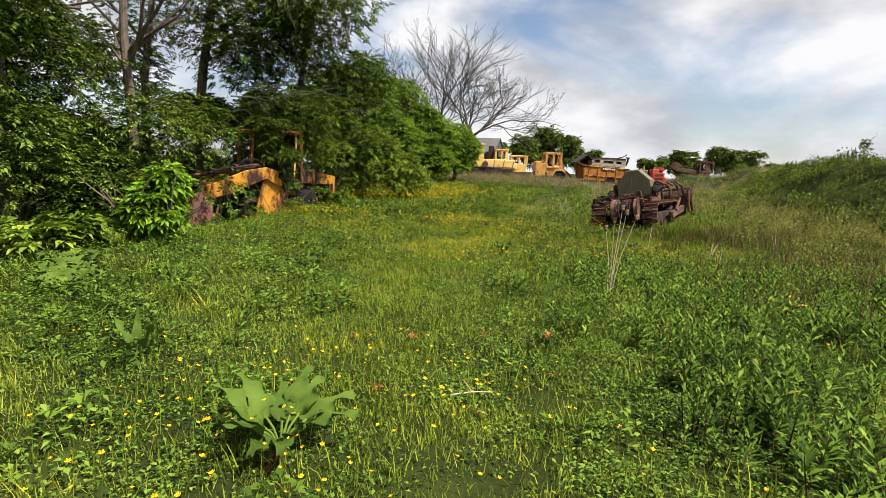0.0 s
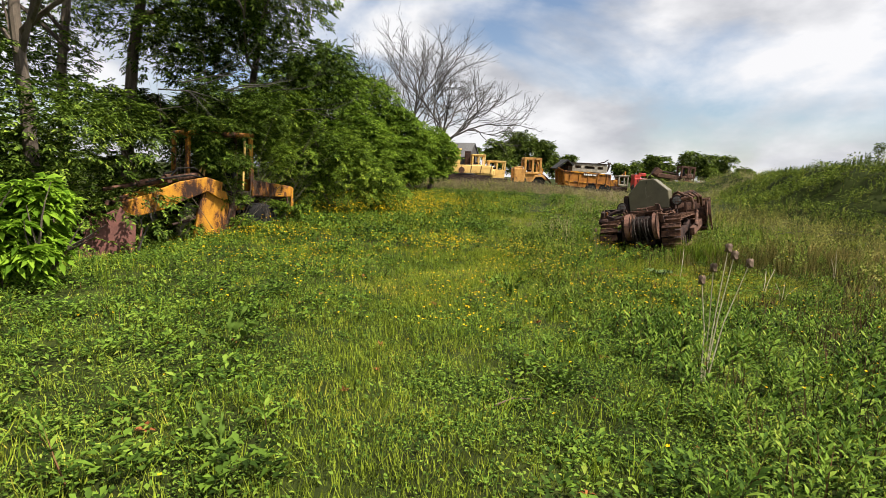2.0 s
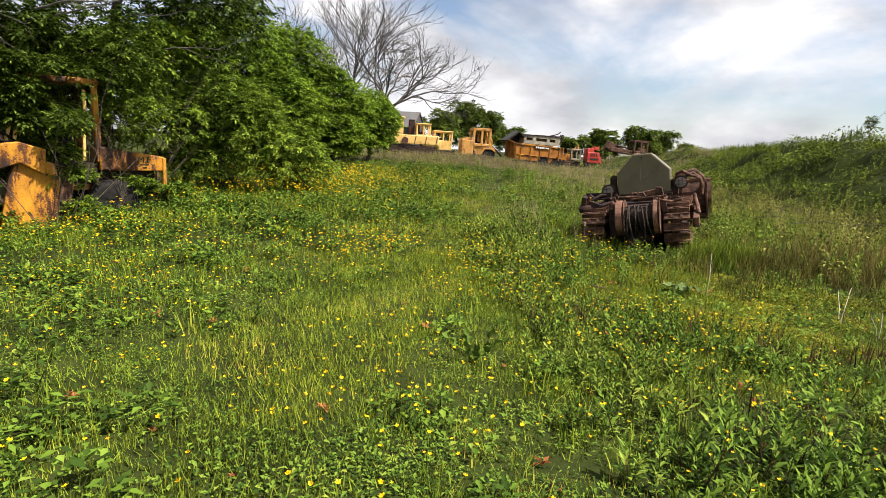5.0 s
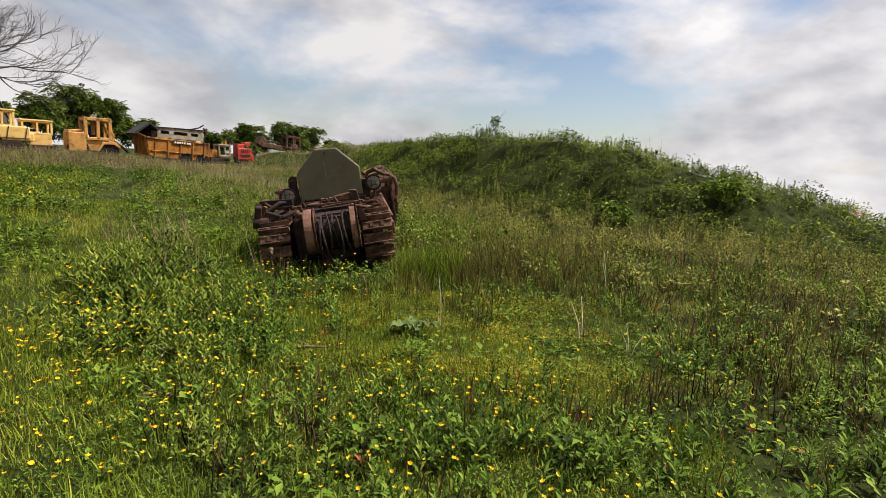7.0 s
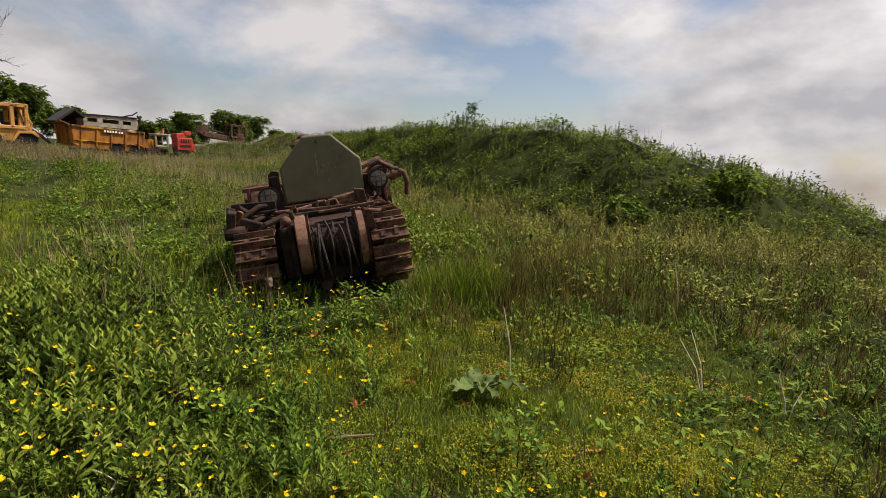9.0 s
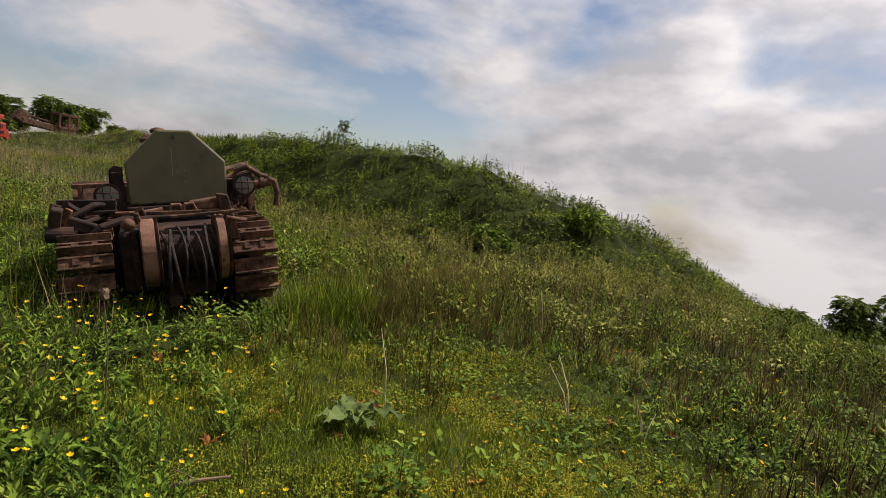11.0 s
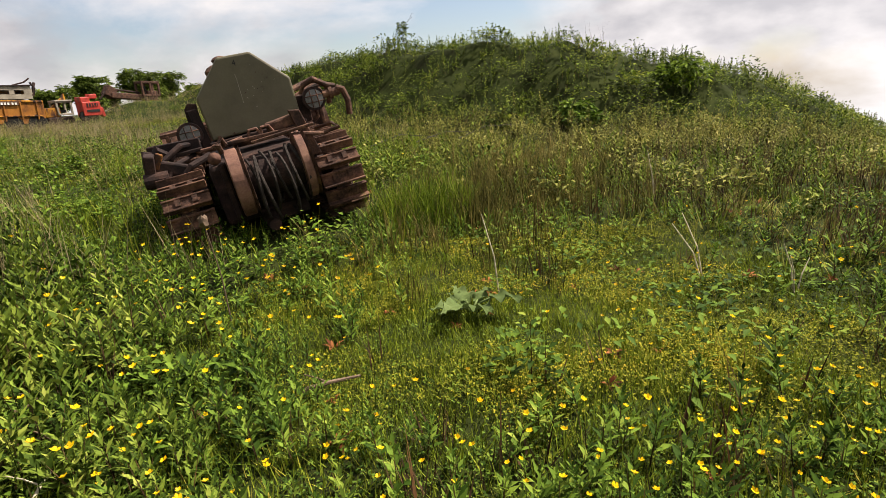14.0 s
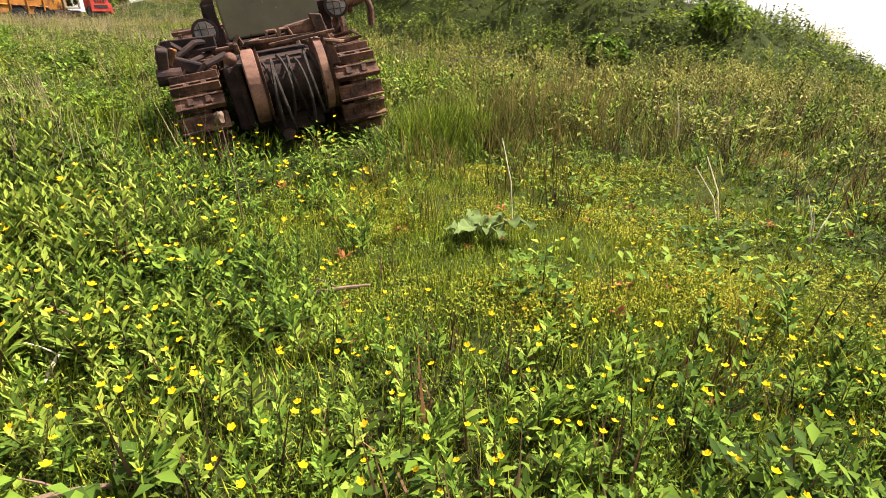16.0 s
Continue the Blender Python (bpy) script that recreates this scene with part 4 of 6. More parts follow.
def plant_trees():
    r = random.Random(5)
    # tall ashes behind the old digger
    tree("ash_tree", (-11.2, 19.5), (9.5, 0.20, 0.6, 0, 7), blobs_in(r, 14, (0.4, 0, 6.6), (2.6, 2.2, 2.2), 0.9, 1.6) + blobs_in(r, 6, (0.5, -0.5, 2.2), (2.2, 1.5, 0.9), 0.8, 1.2), 4000, ash, 0.27, L_TREE, "tall ash tree with a thin open crown and bare lower trunk", "tree", 21)
    tree("ash_tree", (-9.0, 19.0), (10.5, 0.24, 1.0, 0, 8), blobs_in(r, 16, (1.4, 0, 7.4), (2.8, 2.0, 2.0), 0.9, 1.7), 4200, ash, 0.27, L_TREE, "tall leaning ash tree behind the yellow loader", "tree", 22)
    tree("ash_tree", (-6.2, 20.8), (9.0, 0.17, 1.2, -0.4, 7), blobs_in(r, 18, (0.7, -0.5, 5.4), (2.0, 1.6, 2.3), 0.8, 1.5), 4600, ash, 0.26, L_TREE, "ash tree whose branches hang over the yellow loader", "tree", 23)
    tree("dark_tree", (-9.6, 10.5), (8.0, 0.30, 0.2, 0, 7), blobs_in(r, 16, (-0.3, 0.5, 3.3), (2.0, 2.0, 2.4), 1.0, 1.6), 5400, ash, 0.26, L_TREE, "dark shaded tree with a thick trunk", "tree", 24)
    tree("dark_tree", (-9.0, 14.5), (7.0, 0.20, 0.2, 0, 6), blobs_in(r, 16, (-0.2, 0, 2.2), (2.3, 2.0, 1.7), 0.9, 1.5), 5400, ash, 0.26, L_TREE, "dense dark tree in the hedge beside the loader", "tree", 25)
    tree("dark_tree", (-12.5, 13.0), (9.0, 0.28, 0.2, 0, 6), blobs_in(r, 16, (0, 0, 4.6), (2.3, 2.5, 3.6), 1.2, 1.9), 2600, ash, 0.32, L_TREE, "dark tree deep in the hedge", "tree", 26)
    # overgrowth on the loader
    tree("overhanging_bush", (-5.6, 19.6), None, blobs_in(r, 14, (0.3, -0.2, 2.6), (1.9, 0.9, 1.3), 0.6, 1.0), 3400, ash, 0.24, L_BUSH, "leafy bush growing over the back of the loader", "bush", 27, stem=0.018)
    tree("overhanging_bush", (-3.0, 21.5), None, blobs_in(r, 12, (0.2, 0, 1.7), (1.5, 1.0, 1.2), 0.7, 1.1), 3000, ash, 0.24, L_BUSH, "leafy hedge bush behind the loader's tail", "bush", 28, stem=0.018)
    # the darker ash-leaf material puts the hedge's shade into this bush's colour
    tree("overhanging_bush", (-8.4, 19.6), None, blobs_in(r, 14, (0, 0, 2.2), (1.7, 0.9, 1.7), 0.6, 1.0), 4600, ash, 0.26, L_TREE, "leafy bush behind the loader, coloured dark for the hedge's shade", "bush", 29, stem=0.018)
    # round green bushes up the field
    for i, (x, y, h, w) in enumerate([(-5.4, 33, 7.6, 2.4), (-3.3, 35, 7.2, 2.2), (-7.4, 31, 6.6, 2.2), (-1.2, 36, 5.4, 2.2), (0.8, 38, 4.4, 1.8), (-3.4, 31.5, 4.4, 2.0), (-5.0, 27.5, 3.6, 1.8), (-0.9, 34.5, 3.0, 1.6)]):
        shell = []
        for k in range(46):
            a, b = k * 2.4, math.asin(1 - 1.75 * (k + 0.5) / 46)
            q = r.uniform(0.82, 1.08)
            c = h * r.uniform(0.10, 0.17)
            shell.append((w * 0.78 * q * math.cos(b) * math.cos(a), w * 0.7 * q * math.cos(b) * math.sin(a), h * 0.50 + h * 0.38 * q * math.sin(b), c, c, c * 0.62))
        tree("round_bush", (x, y), (h * 0.6, 0.14, 0, 0, 5), shell, 5200, round_leaf, 0.25, L_ROUND, "rounded bright green bush at the field's edge", "bush", 40 + i, group="bushes along the field edge", lit=0.75)
    # young sycamore and broad weeds below the hedge
    tree("young_sycamore", (-5.6, 9.2), None, blobs_in(r, 11, (0, 0, 0.9), (0.32, 0.3, 0.55), 0.18, 0.28), 760, maple, 0.21, L_MAPLE, "young bright green sycamore sapling", "sapling", 50)
    tree("low_hedge_bush", (-7.2, 8.0), None, blobs_in(r, 8, (0, 0, 0.4), (0.9, 0.7, 0.2), 0.3, 0.42), 700, maple, 0.24, L_BUSH, "low leafy bush at the foot of the hedge", "bush", 51)
    # same kind of bush; its shade is painted by the darker leaf material
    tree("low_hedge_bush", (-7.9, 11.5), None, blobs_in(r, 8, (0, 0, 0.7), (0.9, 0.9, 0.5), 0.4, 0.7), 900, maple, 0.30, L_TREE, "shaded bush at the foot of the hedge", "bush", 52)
    # distant trees on the skyline
    for i, (x, y, h, w) in enumerate([(a, b, c * 1.12, d * 1.05) for a, b, c, d in [(16, 104, 6.5, 3.6), (20, 108, 9.0, 4.2), (25, 110, 7.4, 4), (30, 112, 5.2, 3.6), (43, 108, 4.2, 3.4), (49, 110, 5.9, 4.2), (54, 116, 4.6, 3.4), (58, 110, 6.6, 3.4), (63.5, 112, 6.2, 3.6), (68, 108, 4.6, 2.0), (74, 112, 3.0, 2.4), (8, 96, 5.0, 3.5)]]):
        tree("distant_tree", (x, y), (h * 0.7, 0.22, 0, 0, 4), blobs_in(r, 12, (0, 0, h * 0.68), (w * 0.6, w * 0.5, h * 0.28), h * 0.14, h * 0.24), 1500, round_leaf, 0.75, L_FAR, "distant broad-leaved tree on the skyline", "tree", 60 + i, group="skyline trees")
    for i, (x, y, h, w) in enumerate([(45, -1.5, 3.6, 1.8), (48, -5, 4.4, 2.2), (40, 3.4, 1.7, 1.6), (36, 5.6, 1.4, 1.5), (52, -10, 5, 2.6), (44, 1.6, 1.6, 1.4)]):
        tree("field_edge_tree", (x, y), (h * 0.6, 0.1, 0, 0, 4), blobs_in(r, 10, (0, 0, h * 0.55), (w * 0.6, w * 0.5, h * 0.3), h * 0.14, h * 0.22), 700, round_leaf, 0.5, L_FAR, "small tree beyond the end of the bank", "tree", 80 + i)


def dead_tree(base, h, seed, label):
    rnd = random.Random(seed)
    x, y = base
    root = empty("bare_tree", pose(x, y, gz(x, y)), label, "tree")
    bm, tips = B(), []
    fork = [Vector((0, 0, -0.3)), Vector((0.1, 0, h * 0.15)), Vector((-0.1, 0.1, h * 0.3))]
    tube(bm, fork, 0.36, 9, 0.28)
    part("trunk", bm, M_GREYBARK, root, "grey leafless trunk")
    for k in range(9):
        a = k * 0.7 + rnd.uniform(-0.2, 0.2)
        bm = B()
        branch(bm, fork[2] - Vector((0, 0, rnd.uniform(0, h * 0.12))), (0.8 * math.cos(a), 0.8 * math.sin(a), rnd.uniform(0.55, 1.6)), h * rnd.uniform(0.28, 0.38), 0.13, 4, rnd, tips, 0.7, 0.04, 6, 4, 0.26, 0.56)
        part("limb", bm, M_GREYBARK, root)


plant_trees()
dead_tree((3.2, 64), 16.5, 3, "bare leafless tree with spreading grey branches")
dead_tree((-1.2, 67), 17.5, 9, "bare leafless tree standing behind its neighbour")
# ---- the old crawler bulldozer ----
def frame_of(origin, right, forward):
    r, f = Vector(right).normalized(), Vector(forward).normalized()
    u = r.cross(f).normalized()
    f = u.cross(r)
    m = Matrix((r, f, u)).transposed().to_4x4()
    m.translation = origin
    return m


def oval(n_top, y0, y1, r):
    """Poses round a crawler track: places and headings along its loop, in the y-z plane."""
    out = []
    straight = y1 - y0
    total = 2 * straight + math.tau * r
    n = round(total / 0.185)
    for i in range(n):
        s = i * total / n
        if s < straight:
            p, a = (y0 + s, 2 * r), 0.0
        elif s < straight + math.pi * r:
            b = (s - straight) / r
            p, a = (y1 + r * math.sin(b), r + r * math.cos(b)), -b
        elif s < 2 * straight + math.pi * r:
            p, a = (y1 - (s - straight - math.pi * r), 0.0), math.pi
        else:
            b = (s - 2 * straight - math.pi * r) / r
            p, a = (y0 - r * math.sin(b), r - r * math.cos(b)), math.pi - b
        out.append((p, a))
    return out


def bulldozer():
    root = empty("bulldozer", frame_of((6.02, 15.25, -0.122), (0.80, -0.57, 0.176), (0.58, 0.814, 0.0)),
                 "rusted old crawler bulldozer with olive fuel tank and winch", "bulldozer")
    # tracks
    bm = B()
    box(bm, (0, 0, 0.0), (0.44, 0.15, 0.026), bevel=0.005)
    box(bm, (0, -0.062, 0.04), (0.44, 0.02, 0.07), bevel=0.005)
    box(bm, (0, 0.062, 0.016), (0.44, 0.02, 0.03), (0, 0, 0), 0.004)
    box(bm, (0, 0.0, -0.04), (0.16, 0.17, 0.06), bevel=0.01)
    box(bm, (-0.08, 0.02, 0.018), (0.05, 0.07, 0.02))
    box(bm, (0.08, 0.02, 0.018), (0.05, 0.07, 0.02))
    shoe = bpy.data.meshes.new("track_shoe")
    bm.to_mesh(shoe)
    bm.free()
    shoe.materials.append(M_RUST)
    y0, y1, r = -0.42, 1.75, 0.37
    for side in (-1, 1):
        cx = side * 0.75
        bm = B()
        box(bm, (cx, (y0 + y1) / 2, 0.36), (0.22, y1 - y0, 0.3), bevel=0.03)
        for k in range(5):
            rod(bm, (cx - 0.14, y0 + 0.5 + k * 0.36, 0.17), (cx + 0.14, y0 + 0.5 + k * 0.36, 0.17), 0.12, seg=14)
        trk = part("track", bm, M_DARKRUST, root, "rusted track frame with rollers")
        for k, yy in enumerate((y0, y1)):
            bm = B()
            turned(bm, [(-0.10, 0.05), (-0.10, 0.26), (-0.04, 0.31), (0.04, 0.31), (0.10, 0.26), (0.10, 0.05)], Matrix.Translation((cx, yy, r)), 22)
            part("sprocket" if k == 0 else "idler", bm, M_DARKRUST, trk)
        for i, ((py, pz), a) in enumerate(oval(0, y0, y1, r)):
            tilt = a + 0.05 * math.sin(i * 2.3)
            shared("track_shoe", shoe, trk, Matrix.Translation((cx + 0.006 * math.sin(i * 1.7), py, pz + 0.04)) @ Matrix.Rotation(tilt, 4, "X"))
    # hull, gearbox and engine cover
    bm = B()
    box(bm, (0, 0.35, 0.55), (0.95, 1.9, 0.62), bevel=0.05)
    box(bm, (0.02, -0.3, 0.5), (0.74, 0.3, 0.6), bevel=0.05)
    part("hull", bm, M_DARKRUST, root, "oily dark gearbox housing")
    bm = B()
    box(bm, (0, 1.45, 1.06), (0.62, 1.3, 0.55), bevel=0.06)
    part("engine_cover", bm, M_RUST, root)
    bm = B()
    box(bm, (0, 2.13, 0.98), (0.72, 0.1, 0.8), bevel=0.03)
    for k in range(9):
        box(bm, (0, 2.19, 0.68 + k * 0.075), (0.62, 0.03, 0.03), (20, 0, 0))
    part("radiator", bm, M_DARKRUST, root)
    # fuel tank
    out = [(-0.49, 1.05), (0.49, 1.05), (0.50, 1.50), (0.17, 1.84), (-0.17, 1.85), (-0.50, 1.50)]
    bm = B()
    slab(bm, out, 0.5, Matrix.Translation((0, 0.27, 0)), 0.022)
    tank = part("fuel_tank", bm, M_OLIVE, root, "faded olive-green fuel tank with chamfered top")
    bm = B()
    turned(bm, [(0, 0.075), (0.03, 0.085), (0.05, 0.06), (0.06, 0.03)], Matrix.Translation((-0.14, 0.35, 1.82)) @ Matrix.Rotation(-math.pi / 2, 4, "Y"), 16)
    part("filler_cap", bm, M_RUST, tank)
    bm = B()
    rod(bm, (-0.22, 0.62, 1.2), (-0.22, 0.62, 1.76), 0.03)
    turned(bm, [(0, 0.10), (0.05, 0.11), (0.09, 0.07), (0.11, 0.02)], Matrix.Translation((-0.22, 0.62, 1.71)) @ Matrix.Rotation(-math.pi / 2, 4, "Y"), 18)
    part("air_cleaner", bm, M_RUST, root, "rusty mushroom-shaped air cleaner cap")
    bm = B()
    box(bm, (-0.05, 0.018, 1.47), (0.005, 0.004, 0.24), (0, 2, 0))
    box(bm, (-0.045, 0.018, 1.62), (0.004, 0.004, 0.07), (0, -3, 0))
    part("scratch", bm, M_CREAM, tank, "thin pale scratch in the paint")
    chips = random.Random(8)
    for k in range(16):
        bm = B()
        box(bm, (chips.gauss(0.13, 0.09), 0.018, chips.gauss(1.45, 0.07)), (chips.uniform(0.004, 0.012), 0.004, chips.uniform(0.005, 0.014)), (0, chips.uniform(0, 90), 0))
        part("paint_chip", bm, M_CREAM if k % 3 else M_RUST, tank)
    fc = bpy.data.curves.new("digit", "FONT")
    fc.body, fc.size, fc.extrude, fc.align_x = "4", 0.085, 0.001, "CENTER"
    fc.materials.append(M_BLACK)
    digit = new("painted_digit", fc)
    digit.parent = tank
    digit.matrix_local = Matrix.Translation((-0.02, 0.016, 1.735)) @ Matrix.Rotation(math.pi / 2, 4, "X")
    for k in range(6):
        bm = B()
        rod(bm, (-0.42 + k * 0.168, 0.022, 1.075), (-0.42 + k * 0.168, 0.008, 1.075), 0.012, seg=8)
        part("bolt", bm, M_RUST, tank)
    # frame under the tank
    bm = B()
    box(bm, (0, 0.1, 1.01), (1.05, 0.35, 0.06), bevel=0.01)
    box(bm, (-0.57, 0.12, 1.2), (0.1, 0.14, 0.42), (0, -4, 0), 0.01)
    box(bm, (0.56, 0.2, 1.14), (0.12, 0.16, 0.3), bevel=0.01)
    part("tank_cradle", bm, M_DARKRUST, root)
    bm = B()
    slab(bm, [(-0.66, 1.12), (-0.52, 1.12), (-0.50, 1.46), (-0.58, 1.48), (-0.63, 1.43)], 0.05, Matrix.Translation((-0.02, 0.16, 0)), 0.006)
    part("seat_bracket", bm, M_DARKRUST, root)
    # headlamps facing backwards
    for side, lz in ((-1, 1.17), (1, 1.22)):
        lamp_m = Matrix.Translation((side * 0.68, 0.0, lz))
        bm = B()
        turned(bm, [(-0.02, 0.085), (-0.015, 0.128), (0.03, 0.13), (0.05, 0.118), (0.10, 0.10), (0.15, 0.05), (0.16, 0.02)], lamp_m @ Matrix.Rotation(math.pi / 2, 4, "Z"), 28)
        lamp = part("headlamp", bm, M_DARKRUST, root, "round work lamp with a wire guard")
        bm = B()
        turned(bm, [(-0.024, 0.02), (-0.022, 0.098), (-0.012, 0.105), (-0.01, 0.02)], lamp_m @ Matrix.Rotation(math.pi / 2, 4, "Z"), 28)
        part("lens", bm, M_LENS, lamp, "dusty glass lens")
        bm = B()
        for o in (-0.035, 0.035):
            h = 0.098
            tube(bm, [(side * 0.68 + o, -0.03, lz - h), (side * 0.68 + o, -0.05, lz), (side * 0.68 + o, -0.03, lz + h)], 0.006, 6)
            tube(bm, [(side * 0.68 - h, -0.03, lz + o), (side * 0.68, -0.05, lz + o), (side * 0.68 + h, -0.03, lz + o)], 0.006, 6)
        part("wire_guard", bm, M_RUST, lamp)
        bm = B()
        tube(bm, [(side * 0.68, 0.06, lz - 0.1), (side * 0.68, 0.07, lz - 0.2), (side * 0.6, 0.1, lz - 0.26)], 0.02)
        part("lamp_bracket", bm, M_RUST, lamp)
    # fenders, levers and lift-arm gear
    bm = B()
    box(bm, (-0.86, 0.35, 1.02), (0.50, 1.1, 0.035), bevel=0.008)
    box(bm, (-0.86, -0.12, 1.08), (0.5, 0.06, 0.14), (0, 3, 0), 0.01)
    part("fender", bm, M_DARKRUST, root, "rusty flat fender over the track")
    bm = B()
    tube(bm, [(0.60, 0.05, 1.38), (0.72, 0.0, 1.43), (0.86, 0.02, 1.33), (0.95, 0.05, 1.30)], 0.032, 9)
    tube(bm, [(0.56, 0.1, 1.3), (0.64, 0.08, 1.41), (0.78, 0.1, 1.40)], 0.022, 8)
    rod(bm, (0.78, 0.02, 1.24), (0.98, 0.04, 1.24), 0.05, seg=14)
    rod(bm, (0.86, 0.03, 1.24), (0.90, 0.03, 1.24), 0.07, seg=14)
    part("hydraulic_pipe", bm, M_RUST, root)
    bm = B()
    tube(bm, [(0.96, 0.02, 1.28), (1.02, 0.0, 1.25), (1.05, 0.0, 1.12), (1.03, 0.02, 0.96)], 0.036, 9)
    part("lift_lever", bm, M_RUST, root, "bent rusty steel lever")
    bm = B()
    tube(bm, [(-1.1, -0.28, 0.92), (-1.06, -0.3, 1.05), (-1.02, -0.28, 1.12), (-0.9, -0.2, 1.0)], 0.045, 8)
    box(bm, (-1.12, -0.35, 0.95), (0.10, 0.14, 0.32), (10, 14, 0), 0.02)
    box(bm, (-0.93, -0.33, 0.92), (0.3, 0.1, 0.12), (0, 25, 0), 0.02)
    rod(bm, (-1.2, -0.38, 0.86), (-0.98, -0.38, 0.84), 0.08, seg=14)
    part("brake_linkage", bm, M_DARKRUST, root)
    bm = B()
    box(bm, (-1.03, -0.36, 1.02), (0.07, 0.05, 0.16), (0, 32, 0), 0.012)
    part("linkage_cover", bm, M_YELLOW, root, "small cover with flaking yellow paint")
    bm = B()
    tube(bm, [(-0.62, -0.2, 1.0), (-0.4, -0.35, 1.01), (-0.2, -0.3, 1.03)], 0.02)
    part("control_rod", bm, M_BRIGHTRUST, root)
    # winch
    ax = Matrix.Translation((0.13, -0.74, 0.66))
    bm = B()
    turned(bm, [(-0.30, 0.2), (0.28, 0.2)], ax, 28)
    drum = part("winch_drum", bm, M_DARKRUST, root, "winch drum wound with steel rope")
    for x0, w in ((-0.42, 0.13), (0.24, 0.09)):
        bm = B()
        turned(bm, [(x0, 0.12), (x0, 0.31), (x0 + 0.012, 0.335), (x0 + w - 0.012, 0.335), (x0 + w, 0.31), (x0 + w, 0.12)], ax, 36)
        fl = part("drum_flange", bm, M_BRIGHTRUST, drum, "smooth brown rusted drum flange")
        bm = B()
        turned(bm, [(x0 + w - 0.002, 0.30), (x0 + w + 0.025, 0.345), (x0 + w + 0.03, 0.30)], ax, 36)
        part("flange_rim", bm, M_RUST, fl)
    rr = random.Random(4)
    for k in range(11):
        bm = B()
        a0 = 1.0 + rr.uniform(-0.2, 0.3)
        cx = 0.13 - 0.24 + k * 0.05
        sag = rr.uniform(0.0, 0.1) + (0.12 if k in (1, 2, 6) else 0)
        pts = []
        for j in range(15):
            b = a0 - j * 0.31
            q = 0.25 + 1.4 * sag * max(0, math.sin((j / 14) * math.pi)) + 0.012 * math.sin(j * 1.3 + k)
            pts.append((cx + 0.03 * math.sin(j * 0.5 + k * 2) + (0.03 * j / 14), -0.74 - q * math.cos(b) , 0.66 + q * math.sin(b)))
        tube(bm, pts, 0.015, 6)
        part("rope_turn", bm, M_ROPE, drum)
    bm = B()
    box(bm, (0.12, -0.72, 1.03), (0.95, 0.05, 0.035), (0, 2, 4), 0.008)
    box(bm, (0.30, -0.82, 1.01), (0.62, 0.05, 0.03), (0, -3, -8), 0.008)
    part("winch_bar", bm, M_RUST, root, "flat rusted cross-bar over the winch")
    bm = B()
    tube(bm, [(-0.29, -0.84, 0.98), (-0.30, -0.88, 1.06), (-0.26, -0.86, 1.11), (-0.24, -0.82, 1.04)], 0.026, 8)
    part("lifting_lug", bm, M_RUST, root)
    for x0 in (0.05, 0.17):
        bm = B()
        tube(bm, [(x0 - 0.06, -0.7, 1.04), (x0 - 0.04, -0.72, 1.11), (x0 + 0.03, -0.72, 1.11), (x0 + 0.06, -0.7, 1.04)], 0.014, 7)
        part("shackle", bm, M_BRIGHTRUST, root)
    bm = B()
    slab(bm, [(0.52, 0.72), (0.62, 0.72), (0.53, 1.18), (0.42, 1.20), (0.44, 1.08)], 0.09, Matrix.Translation((0.0, -0.7, 0)), 0.01)
    box(bm, (0.33, -0.6, 1.09), (0.3, 0.2, 0.1), (0, -6, 0), 0.02)
    part("winch_side_plate", bm, M_RUST, root, "brown winch housing plate")
    for x0 in (-0.34, 0.54):
        bm = B()
        box(bm, (x0, -0.55, 0.58), (0.06, 0.3, 0.58), bevel=0.02)
        part("winch_frame", bm, M_DARKRUST, root)
    bm = B()
    tube(bm, [(0.66, -0.5, 0.95), (0.8, -0.72, 0.98), (0.86, -0.78, 0.93), (0.7, -0.7, 0.9), (0.55, -0.78, 0.94), (0.4, -0.8, 0.98)], 0.02, 7)
    part("chain_end", bm, M_RUST, root)
    bm = B()
    rod(bm, (-0.05, -0.62, 0.22), (-0.05, -0.95, 0.2), 0.09, 0.06, 12)
    box(bm, (0.1, -0.6, 0.25), (0.5, 0.12, 0.16), bevel=0.02)
    part("drawbar", bm, M_DARKRUST, root)
    # push arms and blade
    for side in (-1, 1):
        bm = B()
        box(bm, (side * 1.0 - 0.1, 1.5, 0.45), (0.12, 1.9, 0.2), (5, 0, 0), 0.02)
        rod(bm, (side * 0.96, 1.0, 0.5), (side * 0.86, 2.2, 0.85), 0.04, seg=10)
        part("push_arm", bm, M_RUST, root)
    bm = B()
    n = 7
    pr = [(2.45 + 0.22 * math.sin(k / (n - 1) * math.pi) * -1 + 0.16, 0.25 + 0.95 * k / (n - 1)) for k in range(n)]
    prof = [(y, z) for y, z in pr] + [(y - 0.05, z) for y, z in pr[::-1]]
    a = [bm.verts.new((-1.2, y, z)) for y, z in prof]
    b = [bm.verts.new((1.2, y, z)) for y, z in prof]
    fs = [bm.faces.new(a), bm.faces.new(b[::-1])] + [bm.faces.new((a[i], b[i], b[(i + 1) % len(a)], a[(i + 1) % len(a)])) for i in range(len(a))]
    bmesh.ops.recalc_face_normals(bm, faces=fs)
    for x0 in (-1.1, -0.55, 0.0, 0.55, 1.1):
        box(bm, (x0, 2.33, 0.72), (0.05, 0.2, 0.85), bevel=0.008)
    box(bm, (0, 2.32, 1.15), (2.38, 0.16, 0.06), bevel=0.01)
    box(bm, (0, 2.32, 0.35), (2.38, 0.16, 0.06), bevel=0.01)
    part("blade", bm, M_RUST, root, "raised rusty dozer blade")
